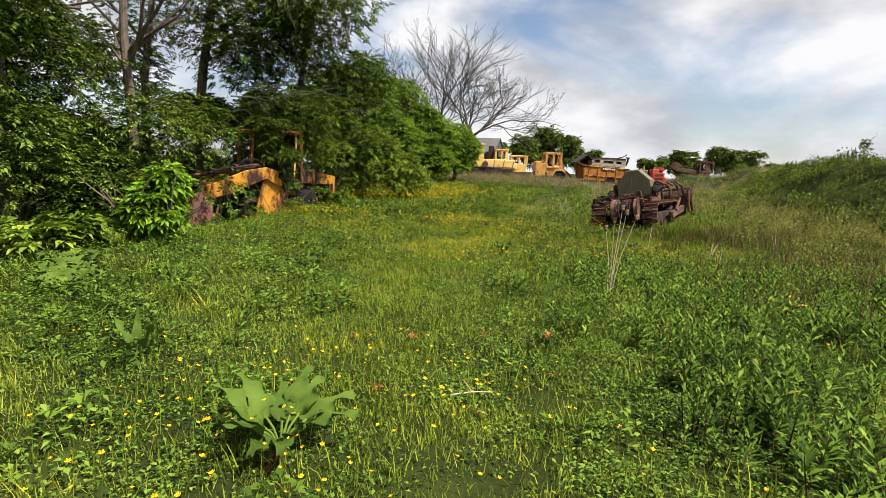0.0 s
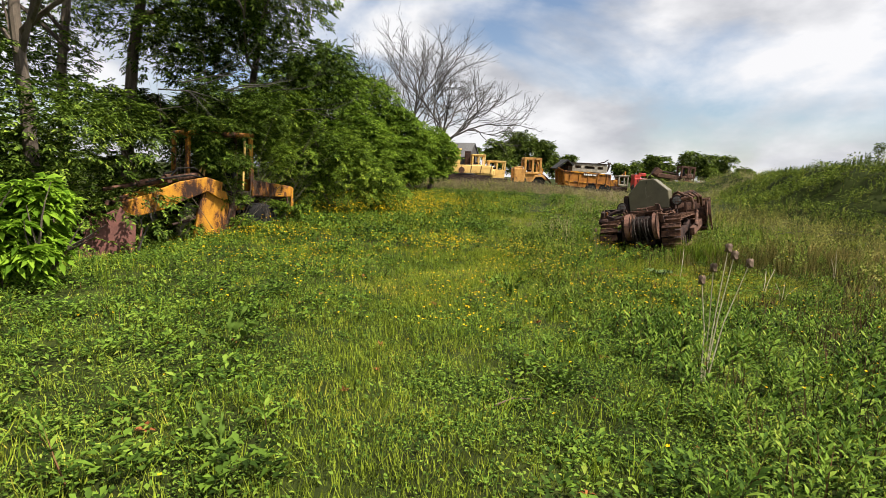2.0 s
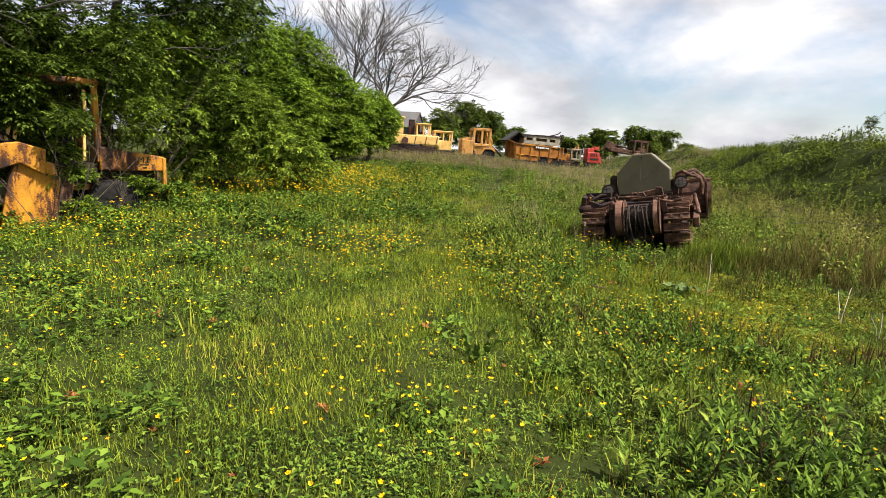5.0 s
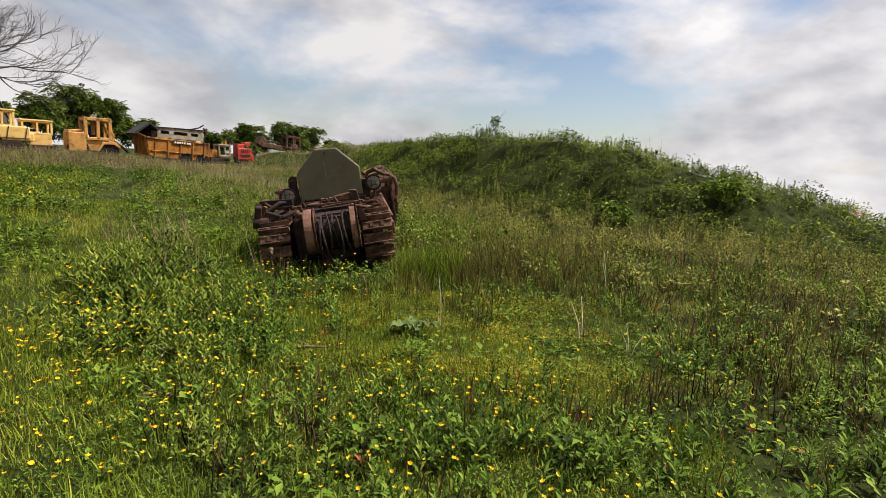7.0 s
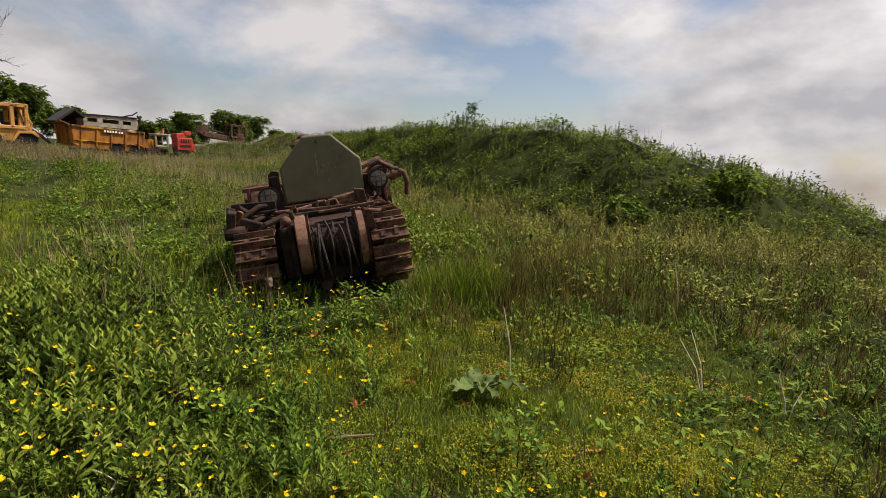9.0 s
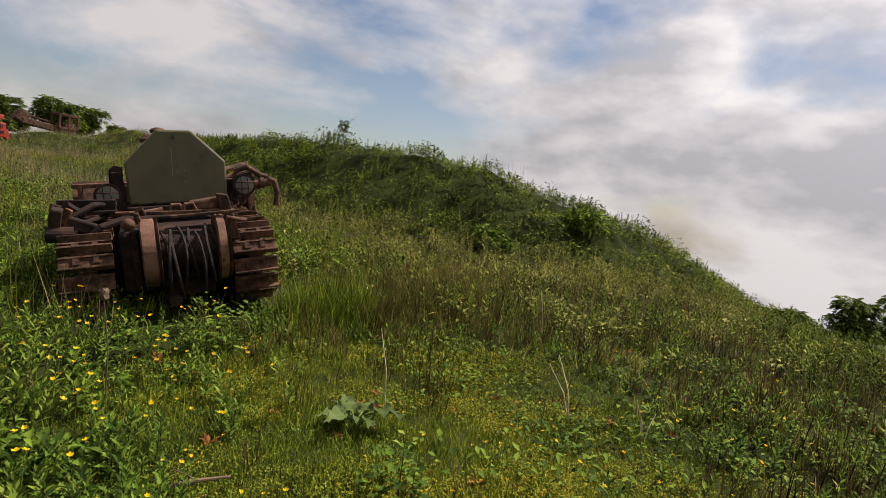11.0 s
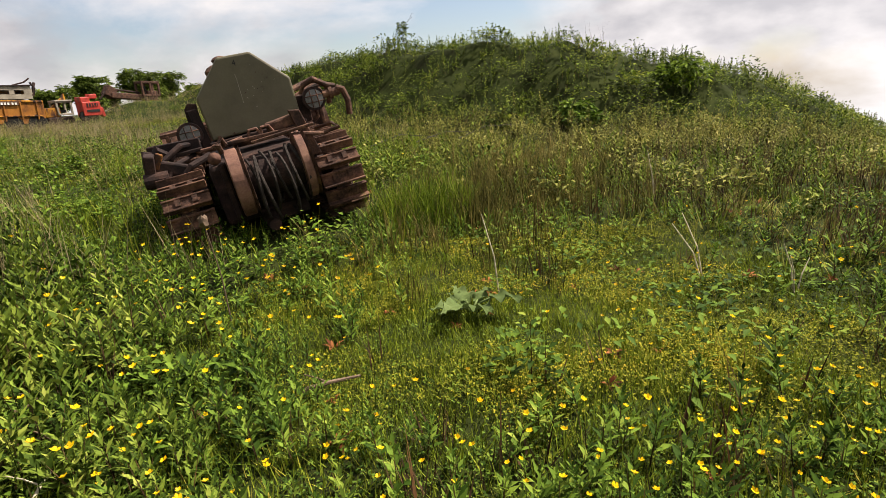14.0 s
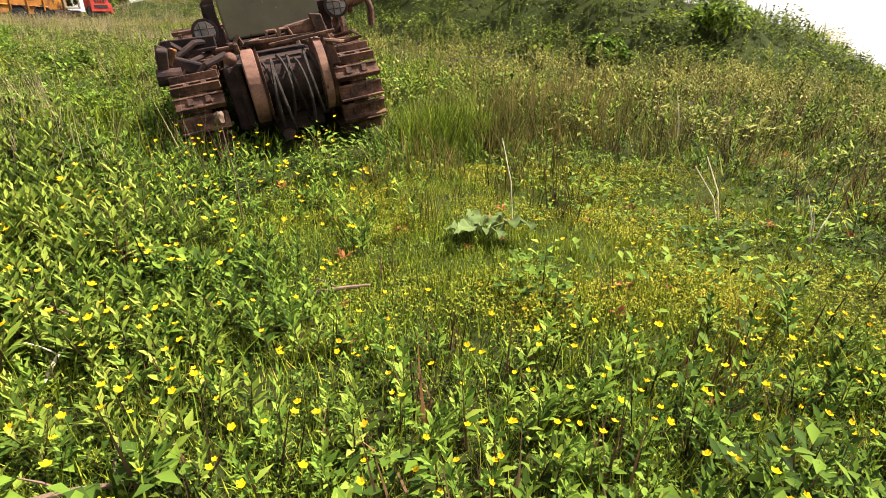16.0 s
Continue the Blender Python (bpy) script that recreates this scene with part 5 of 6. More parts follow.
    bm = B()
    tube(bm, [(0.55, 1.0, 1.35), (0.9, 1.2, 1.42), (1.05, 1.6, 1.25), (1.0, 2.1, 1.0)], 0.04, 8)
    tube(bm, [(0.5, 0.7, 1.25), (0.95, 0.8, 1.38), (1.05, 0.95, 1.26), (1.04, 1.1, 1.1)], 0.035, 8)
    tube(bm, [(0.62, 0.5, 1.3), (0.9, 0.52, 1.36), (1.02, 0.6, 1.26)], 0.03, 8)
    part("hydraulic_hose", bm, M_RUST, root)
    # a tangle of pipes and levers above the left track
    for pts, r in (([(-0.62, -0.05, 1.08), (-0.8, -0.2, 1.10), (-1.0, -0.3, 1.0)], 0.03), ([(-0.7, -0.1, 0.98), (-0.9, -0.34, 0.94), (-1.05, -0.4, 0.78)], 0.026), ([(-0.55, -0.3, 0.95), (-0.75, -0.42, 0.90), (-0.95, -0.44, 0.72)], 0.035), ([(-1.0, -0.1, 1.05), (-1.14, -0.2, 1.12), (-1.16, -0.3, 0.98)], 0.022)):
        bm = B()
        tube(bm, pts, r, 8)
        part("control_pipe", bm, M_DARKRUST, root)
    bm = B()
    turned(bm, [(0, 0.02), (0, 0.06), (0.03, 0.064), (0.045, 0.04), (0.055, 0.015)], Matrix.Translation((-0.52, -0.52, 0.92)) @ Matrix.Rotation(-math.pi / 2, 4, "Z"), 16)
    part("hub_cap", bm, M_BRIGHTRUST, root, "round rusted hub with flaking yellow paint")
    # the tracks, hull and winch sit off-centre under the tank
    low = {"track", "hull", "winch_drum", "winch_bar", "lifting_lug", "shackle", "winch_side_plate", "winch_frame", "chain_end", "drawbar"}
    for ob in root.children:
        if ob.name.split(".")[0] in low:
            ob.location.x -= 0.14
    return root


M_LENS = surface("dusty_lamp_glass", [(0.3, (0.06, 0.06, 0.057)), (0.7, (0.22, 0.215, 0.20))], 9, 0.25, 0.0, 0.1)
bulldozer()


# ---- machines in the field ----
def wheel(parent, c, r, w, rim_mat, name="wheel"):
    bm = B()
    m = Matrix.Translation(c)
    turned(bm, [(-w * 0.5, r * 0.55), (-w * 0.5, r * 0.86), (-w * 0.38, r), (w * 0.38, r), (w * 0.5, r * 0.86), (w * 0.5, r * 0.55)], m @ Matrix.Rotation(math.pi / 2, 4, "Z"), 26)
    tyre = part(name, bm, M_RUBBER, parent, "worn black tyre with thick lugs")
    bm = B()
    box(bm, (0, 0, 0), (0.07 * r, w * 0.86, 0.06 * r))
    lug = bpy.data.meshes.new("tread_lug")
    bm.to_mesh(lug)
    bm.free()
    lug.materials.append(M_RUBBER)
    for k in range(20):
        a = k * math.tau / 20
        shared("tread_lug", lug, tyre, Matrix.Translation((c[0] + 0.985 * r * math.cos(a), c[1], c[2] + 0.985 * r * math.sin(a))) @ Matrix.Rotation(-a, 4, "Y"))
    bm = B()
    turned(bm, [(-w * 0.44, 0.05), (-w * 0.44, r * 0.56), (-w * 0.25, r * 0.5), (-w * 0.2, r * 0.2), (w * 0.2, r * 0.2), (w * 0.44, r * 0.56), (w * 0.44, 0.05)], m @ Matrix.Rotation(math.pi / 2, 4, "Z"), 24)
    part("rim", bm, rim_mat, tyre)


def posts(parent, mat, pts, r=0.05, name="cab_post"):
    for p0, p1 in pts:
        bm = B()
        p0, p1 = Vector(p0), Vector(p1)
        d = p1 - p0
        c = (p0 + p1) / 2
        bmesh.ops.create_cube(bm, size=1.0, matrix=Matrix.Translation(c) @ d.to_track_quat("Z", "Y").to_matrix().to_4x4() @ Matrix.Diagonal((2 * r, 2 * r, d.length + r, 1)))
        bmesh.ops.bevel(bm, geom=bm.edges[:], offset=r * 0.3, segments=1, affect="EDGES")
        part(name, bm, mat, parent)


def one(parent, name, mat, boxes, label="", bevel=0.03):
    bm = B()
    for b in boxes:
        box(bm, b[0], b[1], b[2] if len(b) > 2 else (0, 0, 0), bevel)
    return part(name, bm, mat, parent, label)


def words(parent, text, size, m, mat):
    fc = bpy.data.curves.new("lettering", "FONT")
    fc.body, fc.size, fc.extrude, fc.align_x = text, size, 0.002, "CENTER"
    fc.materials.append(mat)
    ob = new("lettering", fc)
    ob.parent = parent
    ob.matrix_local = m
    return ob


def yellow_loader():
    """Wheeled loader under the trees: x along the machine to its tail, y away from the field."""
    x, y = -4.95, 16.55
    root = empty("wheel_loader", pose(x, y, -0.36, 0, 0, 42), "overgrown yellow wheel loader with peeling paint under the trees", "loader")
    hood = B()
    a = [(0.35, 1.12), (1.55, 1.10), (1.60, 1.36), (1.54, 1.40), (0.35, 1.58)]
    slab(hood, a, 0.95, Matrix.Translation((0, 0.5, 0)), 0.03)
    hd = part("engine_hood", hood, M_YELLOW, root, "yellow engine hood with side lettering")
    one(root, "tail_post", M_YELLOW, [((1.55, 0.06, 0.95), (0.07, 0.1, 0.85))], "", 0.01)
    one(root, "tail_post", M_RUST, [((1.42, 0.08, 0.85), (0.05, 0.06, 0.6))], "", 0.01)
    one(root, "engine_block", M_DARKRUST, [((0.9, 0.5, 0.85), (1.05, 0.6, 0.55)), ((0.6, 0.35, 0.7), (0.4, 0.4, 0.4))])
    words(hd, "M.F", 0.17, Matrix.Translation((1.15, 0.02, 1.28)) @ Matrix.Rotation(math.pi / 2, 4, "X"), M_BLACK)
    one(hd, "lettering_bar", M_BLACK, [((1.15, 0.018, 1.24), (0.17, 0.006, 0.018)), ((1.16, 0.018, 1.18), (0.09, 0.006, 0.03))], "", 0)
    # cab frame
    posts(root, M_YELLOW, [((0.36, 0.1, 1.3), (0.34, 0.1, 2.72)), ((0.36, 1.1, 1.3), (0.34, 1.1, 2.72)), ((-1.35, 0.1, 1.2), (-1.28, 0.12, 2.66)), ((-1.35, 1.1, 1.2), (-1.28, 1.1, 2.66))], 0.05)
    posts(root, M_PALEYELLOW, [((0.18, 0.12, 1.9), (0.18, 0.12, 2.6)), ((0.12, 0.12, 1.3), (0.14, 0.12, 1.8)), ((-0.98, 0.12, 1.35), (-0.86, 0.12, 2.0)), ((-1.12, 0.12, 1.35), (-0.96, 0.12, 1.95))], 0.025, "window_post")
    one(root, "cab_roof", M_YELLOW, [((-0.48, 0.6, 2.74), (1.8, 1.15, 0.12), (0, -1.5, 0))], "yellow cab roof draped with creeper", 0.04)
    one(root, "cab_floor", M_DARKRUST, [((-0.3, 0.6, 1.05), (1.3, 0.95, 0.4))])
    one(root, "driver_seat", M_BLACK, [((-0.2, 0.6, 1.42), (0.45, 0.5, 0.14)), ((0.02, 0.6, 1.75), (0.12, 0.48, 0.6), (0, 8, 0))])
    # body
    bm = B()
    slab(bm, [(-1.30, 0.0), (-0.25, 0.0), (-0.30, 0.7), (-0.42, 1.25), (-0.92, 1.42), (-1.10, 1.0)], 0.12, Matrix.Translation((0, -0.02, 0)), 0.02)
    part("loader_tower", bm, M_YELLOW, root, "yellow loader tower with brown rust patches")
    bm = B()
    slab(bm, [(-0.62, 0.02), (-0.02, 0.12), (-0.02, 0.40), (-0.3, 0.55), (-0.5, 0.95)], 0.2, Matrix.Translation((0, 0.05, 0)), 0.02)
    part("side_plate", bm, M_YELLOW, root)
    one(root, "chassis", M_YELLOW, [((0.1, 0.55, 0.86), (1.5, 0.7, 0.22)), ((-0.3, 0.1, 0.80), (0.9, 0.1, 0.12))])
    one(root, "axle", M_DARKRUST, [((0.55, 0.6, 0.45), (0.2, 1.1, 0.2)), ((-1.0, 0.6, 0.4), (0.2, 1.1, 0.2))])
    wheel(root, (0.55, 0.05, 0.45), 0.48, 0.34, M_YELLOW)
    wheel(root, (0.55, 1.15, 0.45), 0.48, 0.34, M_YELLOW)
    wheel(root, (-1.1, 1.15, 0.45), 0.48, 0.34, M_YELLOW)
    # boom
    boom = [(-0.55, 1.50), (-0.95, 1.62), (-1.6, 1.50), (-2.4, 1.16), (-3.02, 0.98), (-3.05, 0.74), (-2.6, 0.66), (-2.0, 0.82), (-1.4, 1.08), (-0.95, 1.26), (-0.6, 1.05)]
    for yy in (-0.12, 0.85):
        bm = B()
        slab(bm, boom, 0.13, Matrix.Translation((0, yy, 0)), 0.02)
        part("loader_arm", bm, M_YELLOW, root, "curved yellow loader arm with rust streaks")
    bm = B()
    rod(bm, (-0.5, 0.1, 0.95), (-1.2, 0.05, 0.55), 0.06, seg=12)
    rod(bm, (-1.2, 0.05, 0.55), (-1.75, 0.02, 0.42), 0.035, seg=12)
    part("lift_cylinder", bm, M_DARKRUST, root)
    bm = B()
    rod(bm, (-1.1, 0.1, 1.66), (-2.5, 0.1, 1.42), 0.085, seg=14)
    rod(bm, (-2.5, 0.1, 1.42), (-3.2, 0.1, 1.28), 0.045, seg=12)
    box(bm, (-1.8, 0.1, 1.56), (0.12, 0.24, 0.22), (0, -10, 0), 0.02)
    part("tilt_cylinder", bm, M_RUST, root)
    for k, pts in enumerate([[(-0.9, 0.1, 1.6), (-1.2, 0.0, 1.85), (-1.6, 0.0, 1.82), (-1.85, 0.05, 1.5)], [(-1.1, 0.3, 1.62), (-1.45, 0.25, 1.78), (-1.8, 0.3, 1.68), (-2.0, 0.3, 1.42)], [(-0.7, 0.1, 1.55), (-1.3, -0.05, 1.66), (-2.0, -0.02, 1.55), (-2.7, 0.1, 1.36)]]):
        bm = B()
        tube(bm, pts, 0.022, 7)
        part("hydraulic_hose", bm, M_RUBBER, root)
    # bucket
    side = [(-3.75, -0.15), (-3.1, -0.33), (-2.6, -0.2), (-2.55, 0.5), (-2.85, 0.95), (-3.45, 0.62)]
    bm = B()
    slab(bm, side, 0.06, Matrix.Translation((0, -0.5, 0)), 0.01)
    slab(bm, side, 0.06, Matrix.Translation((0, 1.3, 0)), 0.01)
    box(bm, (-3.15, 0.4, -0.24), (1.1, 1.78, 0.05), (0, -2, 0), 0.01)
    box(bm, (-2.6, 0.4, 0.15), (0.05, 1.78, 0.72), (0, 0, 0), 0.01)
    box(bm, (-2.72, 0.4, 0.72), (0.05, 1.78, 0.5), (0, -34, 0), 0.01)
    box(bm, (-2.5, -0.535, 0.1), (0.05, 0.02, 0.7), (0, 12, 0), 0.005)
    bmesh.ops.translate(bm, vec=(-0.16, 0, -0.02), verts=bm.verts[:])
    part("bucket", bm, M_PLATE, root, "dull red-brown steel bucket")
    one(root, "bucket_hinge", M_RUST, [((-2.92, 0.1, 0.84), (0.3, 0.2, 0.34)), ((-2.92, 0.7, 0.84), (0.3, 0.2, 0.34))])
    # rusted plates, ladder bars and a tank hanging off the tower
    bm = B()
    slab(bm, [(-0.62, 0.05), (-0.40, 0.10), (-0.22, 0.95), (-0.40, 1.15)], 0.05, Matrix.Translation((0.1, -0.06, 0)), 0.008)
    part("torn_plate", bm, M_RUST, root, "torn rust-brown plate")
    for z0, l0 in ((0.92, 0.75), (0.55, 0.6)):
        one(root, "step_bar", M_DARKRUST, [((-0.1, -0.04, z0), (l0, 0.05, 0.05))], "", 0.008)
    bm = B()
    slab(bm, [(-1.55, 0.1), (-1.35, 0.1), (-1.05, 0.85), (-1.25, 0.95), (-1.5, 0.6)], 0.3, Matrix.Translation((0, 0.3, 0)), 0.03)
    part("oil_tank", bm, M_OLIVE, root, "olive-grey tank beside the tower")


yellow_loader()


def cab(root, x0, x1, y0, y1, z0, z1, mat, r=0.06, roof=None, mid=True):
    """An open cab: posts, rails, a roof and a dark inside."""
    ps = []
    for yy in (y0, y1):
        ps += [((x0, yy, z0), (x0, yy, z1)), ((x1, yy, z0), (x1, yy, z1)), ((x0, yy, z1), (x1, yy, z1)), ((x0, yy, z0), (x1, yy, z0))]
        if mid:
            ps.append((((x0 + x1) / 2, yy, z0), ((x0 + x1) / 2, yy, z1)))
    ps += [((x0, y0, z1), (x0, y1, z1)), ((x1, y0, z1), (x1, y1, z1))]
    posts(root, mat, ps, r)
    one(root, "cab_roof", roof or mat, [(((x0 + x1) / 2, (y0 + y1) / 2, z1 + 0.07), (x1 - x0 + 0.2, y1 - y0 + 0.2, 0.1))])
    one(root, "driver_seat", M_BLACK, [(((x0 + x1) / 2 - 0.1, (y0 + y1) / 2, z0 + 0.2), (0.5, 0.5, 0.15)), (((x0 + x1) / 2 - 0.35, (y0 + y1) / 2, z0 + 0.55), (0.12, 0.5, 0.6))])


def crawler_row():
    # pale yellow crane carrier with a tall cab
    x, y = 4.4, 50.0
    z = gz(x, y) - 0.05
    root = empty("yellow_crawler", pose(x, y, z), "faded yellow crawler machine with a tall cab column", "machine")
    one(root, "body", M_PALEYELLOW, [((0.3, 0.9, 1.25), (4.4, 1.8, 0.75)), ((1.9, 0.9, 1.0), (1.6, 1.7, 0.5)), ((-1.9, 0.9, 1.15), (0.9, 1.7, 0.7))], "", 0.06)
    one(root, "undercarriage", M_DARKRUST, [((0.2, 0.3, 0.45), (4.2, 0.5, 0.7)), ((0.2, 1.6, 0.45), (4.2, 0.5, 0.7))], "", 0.12)
    one(root, "cab_column", M_PALEYELLOW, [((-0.75, 0.5, 2.2), (0.5, 0.9, 1.5)), ((-0.95, 0.5, 2.98), (1.1, 1.2, 0.14))], "", 0.03)
    posts(root, M_PALEYELLOW, [((-1.6, 0.1, 1.5), (-1.45, 0.1, 2.95)), ((-1.6, 1.0, 1.5), (-1.45, 1.0, 2.95))], 0.06)
    cab(root, 0.65, 1.75, 0.3, 1.5, 1.62, 2.5, M_PALEYELLOW, 0.06)
    one(root, "exhaust_box", M_DARKRUST, [((0.25, 1.0, 2.3), (0.5, 0.5, 1.2))], "", 0.05)
    for k in range(5):
        one(root, "hose", M_RUST, [((-1.3 + k * 0.9, -0.02, 1.2), (0.05, 0.04, 0.8), (0, 10, 0))], "", 0.01)
    bm = B()
    turned(bm, [(-0.05, 0.05), (-0.05, 0.28), (0.05, 0.28), (0.05, 0.05)], Matrix.Translation((-0.35, -0.04, 1.15)) @ Matrix.Rotation(math.pi / 2, 4, "Z"), 18)
    part("fuel_drum", bm, M_RUST, root)
    # small yellow cab machine
    x, y = 7.4, 51.0
    root = empty("yellow_crawler", pose(x, y, gz(x, y)), "small faded yellow crawler tractor with an open cab", "machine")
    one(root, "body", M_PALEYELLOW, [((0, 0.6, 0.95), (1.5, 1.3, 0.8))])
    one(root, "undercarriage", M_DARKRUST, [((0, 0.6, 0.35), (2.2, 1.5, 0.5))], "", 0.1)
    cab(root, -0.75, 0.75, 0.0, 1.2, 1.3, 2.05, M_PALEYELLOW, 0.06)
    # wheel loader with a big cab
    x, y = 10.3, 50.0
    z = gz(x, y)
    root = empty("wheel_loader", pose(x, y, z), "yellow wheel loader with a glassless cab standing in weeds", "loader")
    one(root, "rear_body", M_PALEORANGE, [((-0.95, 0.8, 1.1), (1.0, 1.6, 1.25)), ((0.1, 0.8, 0.95), (1.4, 1.4, 0.8)), ((-1.0, 0.8, 1.8), (0.8, 1.3, 0.18), (0, -8, 0))], "", 0.06)
    cab(root, -0.45, 0.95, 0.1, 1.4, 1.35, 2.62, M_PALEORANGE, 0.10, M_PALEORANGE)
    posts(root, M_YELLOW, [((0.75, 0.15, 2.55), (1.2, 0.2, 1.6)), ((0.75, 1.35, 2.55), (1.2, 1.3, 1.6)), ((1.2, 0.2, 1.6), (1.1, 0.2, 1.2))], 0.06)
    bm = B()
    slab(bm, [(0.1, 0.55), (0.45, 1.15), (1.25, 1.2), (1.65, 0.75), (1.5, 0.72), (1.15, 1.02), (0.55, 1.0), (0.25, 0.55)], 0.5, Matrix.Translation((0, 0.2, 0)), 0.02)
    part("mudguard", bm, M_PALEORANGE, root)
    wheel(root, (0.85, 0.25, 0.6), 0.62, 0.45, M_YELLOW)
    wheel(root, (0.85, 1.5, 0.6), 0.62, 0.45, M_YELLOW)
    wheel(root, (-0.9, 0.25, 0.6), 0.62, 0.45, M_YELLOW)
    bm = B()
    tube(bm, [(1.2, 0.4, 1.3), (1.7, 0.3, 0.9), (2.1, 0.3, 0.5)], 0.09, 6)
    part("loader_arm", bm, M_RUST, root)


def dump_truck():
    x, y = 15.45, 49.2
    z = gz(x, y) - 0.12
    root = empty("dump_truck", pose(x, y, z, 0, 0, 5) @ Matrix.Scale(0.92, 4), "ochre articulated dump truck body loaded with scrap", "dump truck")
    bm = B()
    # the bed: side walls, floor and the rising prow
    side = [(-2.35, 1.05), (-2.0, 0.82), (1.9, 0.62), (2.35, 1.0), (2.3, 2.05), (-2.5, 2.28)]
    for yy in (0.0, 2.4):
        slab(bm, side, 0.08, Matrix.Translation((0, yy, 0)), 0.01)
    box(bm, (-0.1, 1.2, 0.8), (4.6, 2.35, 0.1), (0, 2.5, 0))
    box(bm, (2.33, 1.2, 1.5), (0.08, 2.4, 1.1), (0, 3, 0))
    box(bm, (-2.46, 1.2, 1.68), (0.08, 2.4, 1.25), (0, -7, 0))
    box(bm, (-2.75, 1.25, 2.42), (0.75, 2.3, 0.06), (0, 22, 0))
    for yy in (0.5, 1.2, 1.9):
        box(bm, (-2.53, yy, 1.66), (0.08, 0.1, 1.2), (0, -7, 0))
    bed = part("bed", bm, M_ORANGE, root, "ochre dump body with ribs and rust")
    one(bed, "top_rail", M_YELLOW, [((-0.1, -0.05, 2.14), (4.85, 0.12, 0.14), (0, 2.6, 0))], "", 0.02)
    one(bed, "lower_rail", M_YELLOW, [((-0.1, -0.06, 1.2), (4.4, 0.1, 0.07), (0, 2.6, 0))], "", 0.02)
    for k in range(5):
        one(bed, "rib", M_ORANGE, [((-1.9 + k * 0.95, -0.06, 1.45), (0.09, 0.1, 1.15), (0, 4, 0))], "", 0.02)
    one(bed, "name_board", M_RUST, [((0.15, -0.115, 2.0), (1.5, 0.012, 0.24), (0, 2.6, 0))], "dark board with worn pale bars of lettering", 0)
    for k in range(7):
        one(bed, "lettering_bar", M_WHITE, [((-0.42 + k * 0.18 + (0.06 if k > 4 else 0), -0.126, 2.0 - 0.008 * k), (0.11, 0.008, 0.14), (0, 2.6, 0))], "", 0)
    one(root, "chassis", M_DARKRUST, [((0.2, 1.2, 0.62), (4.6, 0.8, 0.3)), ((1.0, 1.2, 0.72), (2.2, 1.9, 0.2))])
    for xx in (0.35, 1.75):
        for yy in (0.2, 2.2):
            wheel(root, (xx, yy, 0.62), 0.66, 0.5, M_GREYPAINT)
    # wreck of a cabin on top
    x0 = 15.45
    wreck = empty("cabin_wreck", pose(x0, y, z, 0, 0, 5) @ Matrix.Scale(0.92, 4), "cream cabin wreck with broken windows lying on the dump truck", "cabin")
    bm = B()
    for bx in (((0.35, 0.6, 2.42), (3.6, 0.06, 0.3)), ((0.35, 0.6, 2.95), (3.6, 0.06, 0.24)), ((-1.32, 0.6, 2.7), (0.25, 0.06, 0.34)), ((-0.4, 0.6, 2.7), (0.35, 0.06, 0.34)), ((1.0, 0.6, 2.7), (0.3, 0.06, 0.34)), ((1.95, 0.6, 2.7), (0.5, 0.06, 0.34)), ((2.13, 1.2, 2.65), (0.06, 1.2, 0.85)), ((-1.43, 1.2, 2.65), (0.06, 1.2, 0.85)), ((0.35, 1.8, 2.65), (3.6, 0.06, 0.85))):
        box(bm, bx[0], bx[1], (0, 1.5, 0))
    part("cabin_wall", bm, M_CREAM, wreck)
    one(wreck, "cabin_roof", M_DARKRUST, [((0.4, 1.2, 3.1), (3.8, 1.4, 0.07), (0, 0, 0))], "", 0.01)
    bm = B()
    slab(bm, [(-3.3, 2.5), (-2.1, 3.4), (-1.45, 2.95), (-1.5, 2.8), (-2.1, 3.25), (-3.2, 2.4)], 1.6, Matrix.Translation((0, 1.0, 0)))
    part("folded_roof_sheet", bm, M_BLACK, wreck, "dark bent roof sheet")
    # black sheet added for the darkness in the gap under the bent roof
    one(wreck, "gap_shade_panel", M_BLACK, [((-2.0, 1.4, 2.65), (0.9, 0.1, 0.6))])
    bm = B()
    tube(bm, [(1.2, 0.7, 3.12), (1.9, 0.7, 3.3), (2.3, 0.8, 3.55)], 0.05)
    tube(bm, [(2.2, 0.7, 2.4), (2.4, 0.7, 3.0), (2.55, 0.8, 3.25)], 0.09)
    tube(bm, [(2.35, 0.9, 2.4), (2.45, 0.7, 2.9), (2.3, 0.8, 3.3)], 0.07)
    part("bent_pipe", bm, M_DARKRUST, wreck)


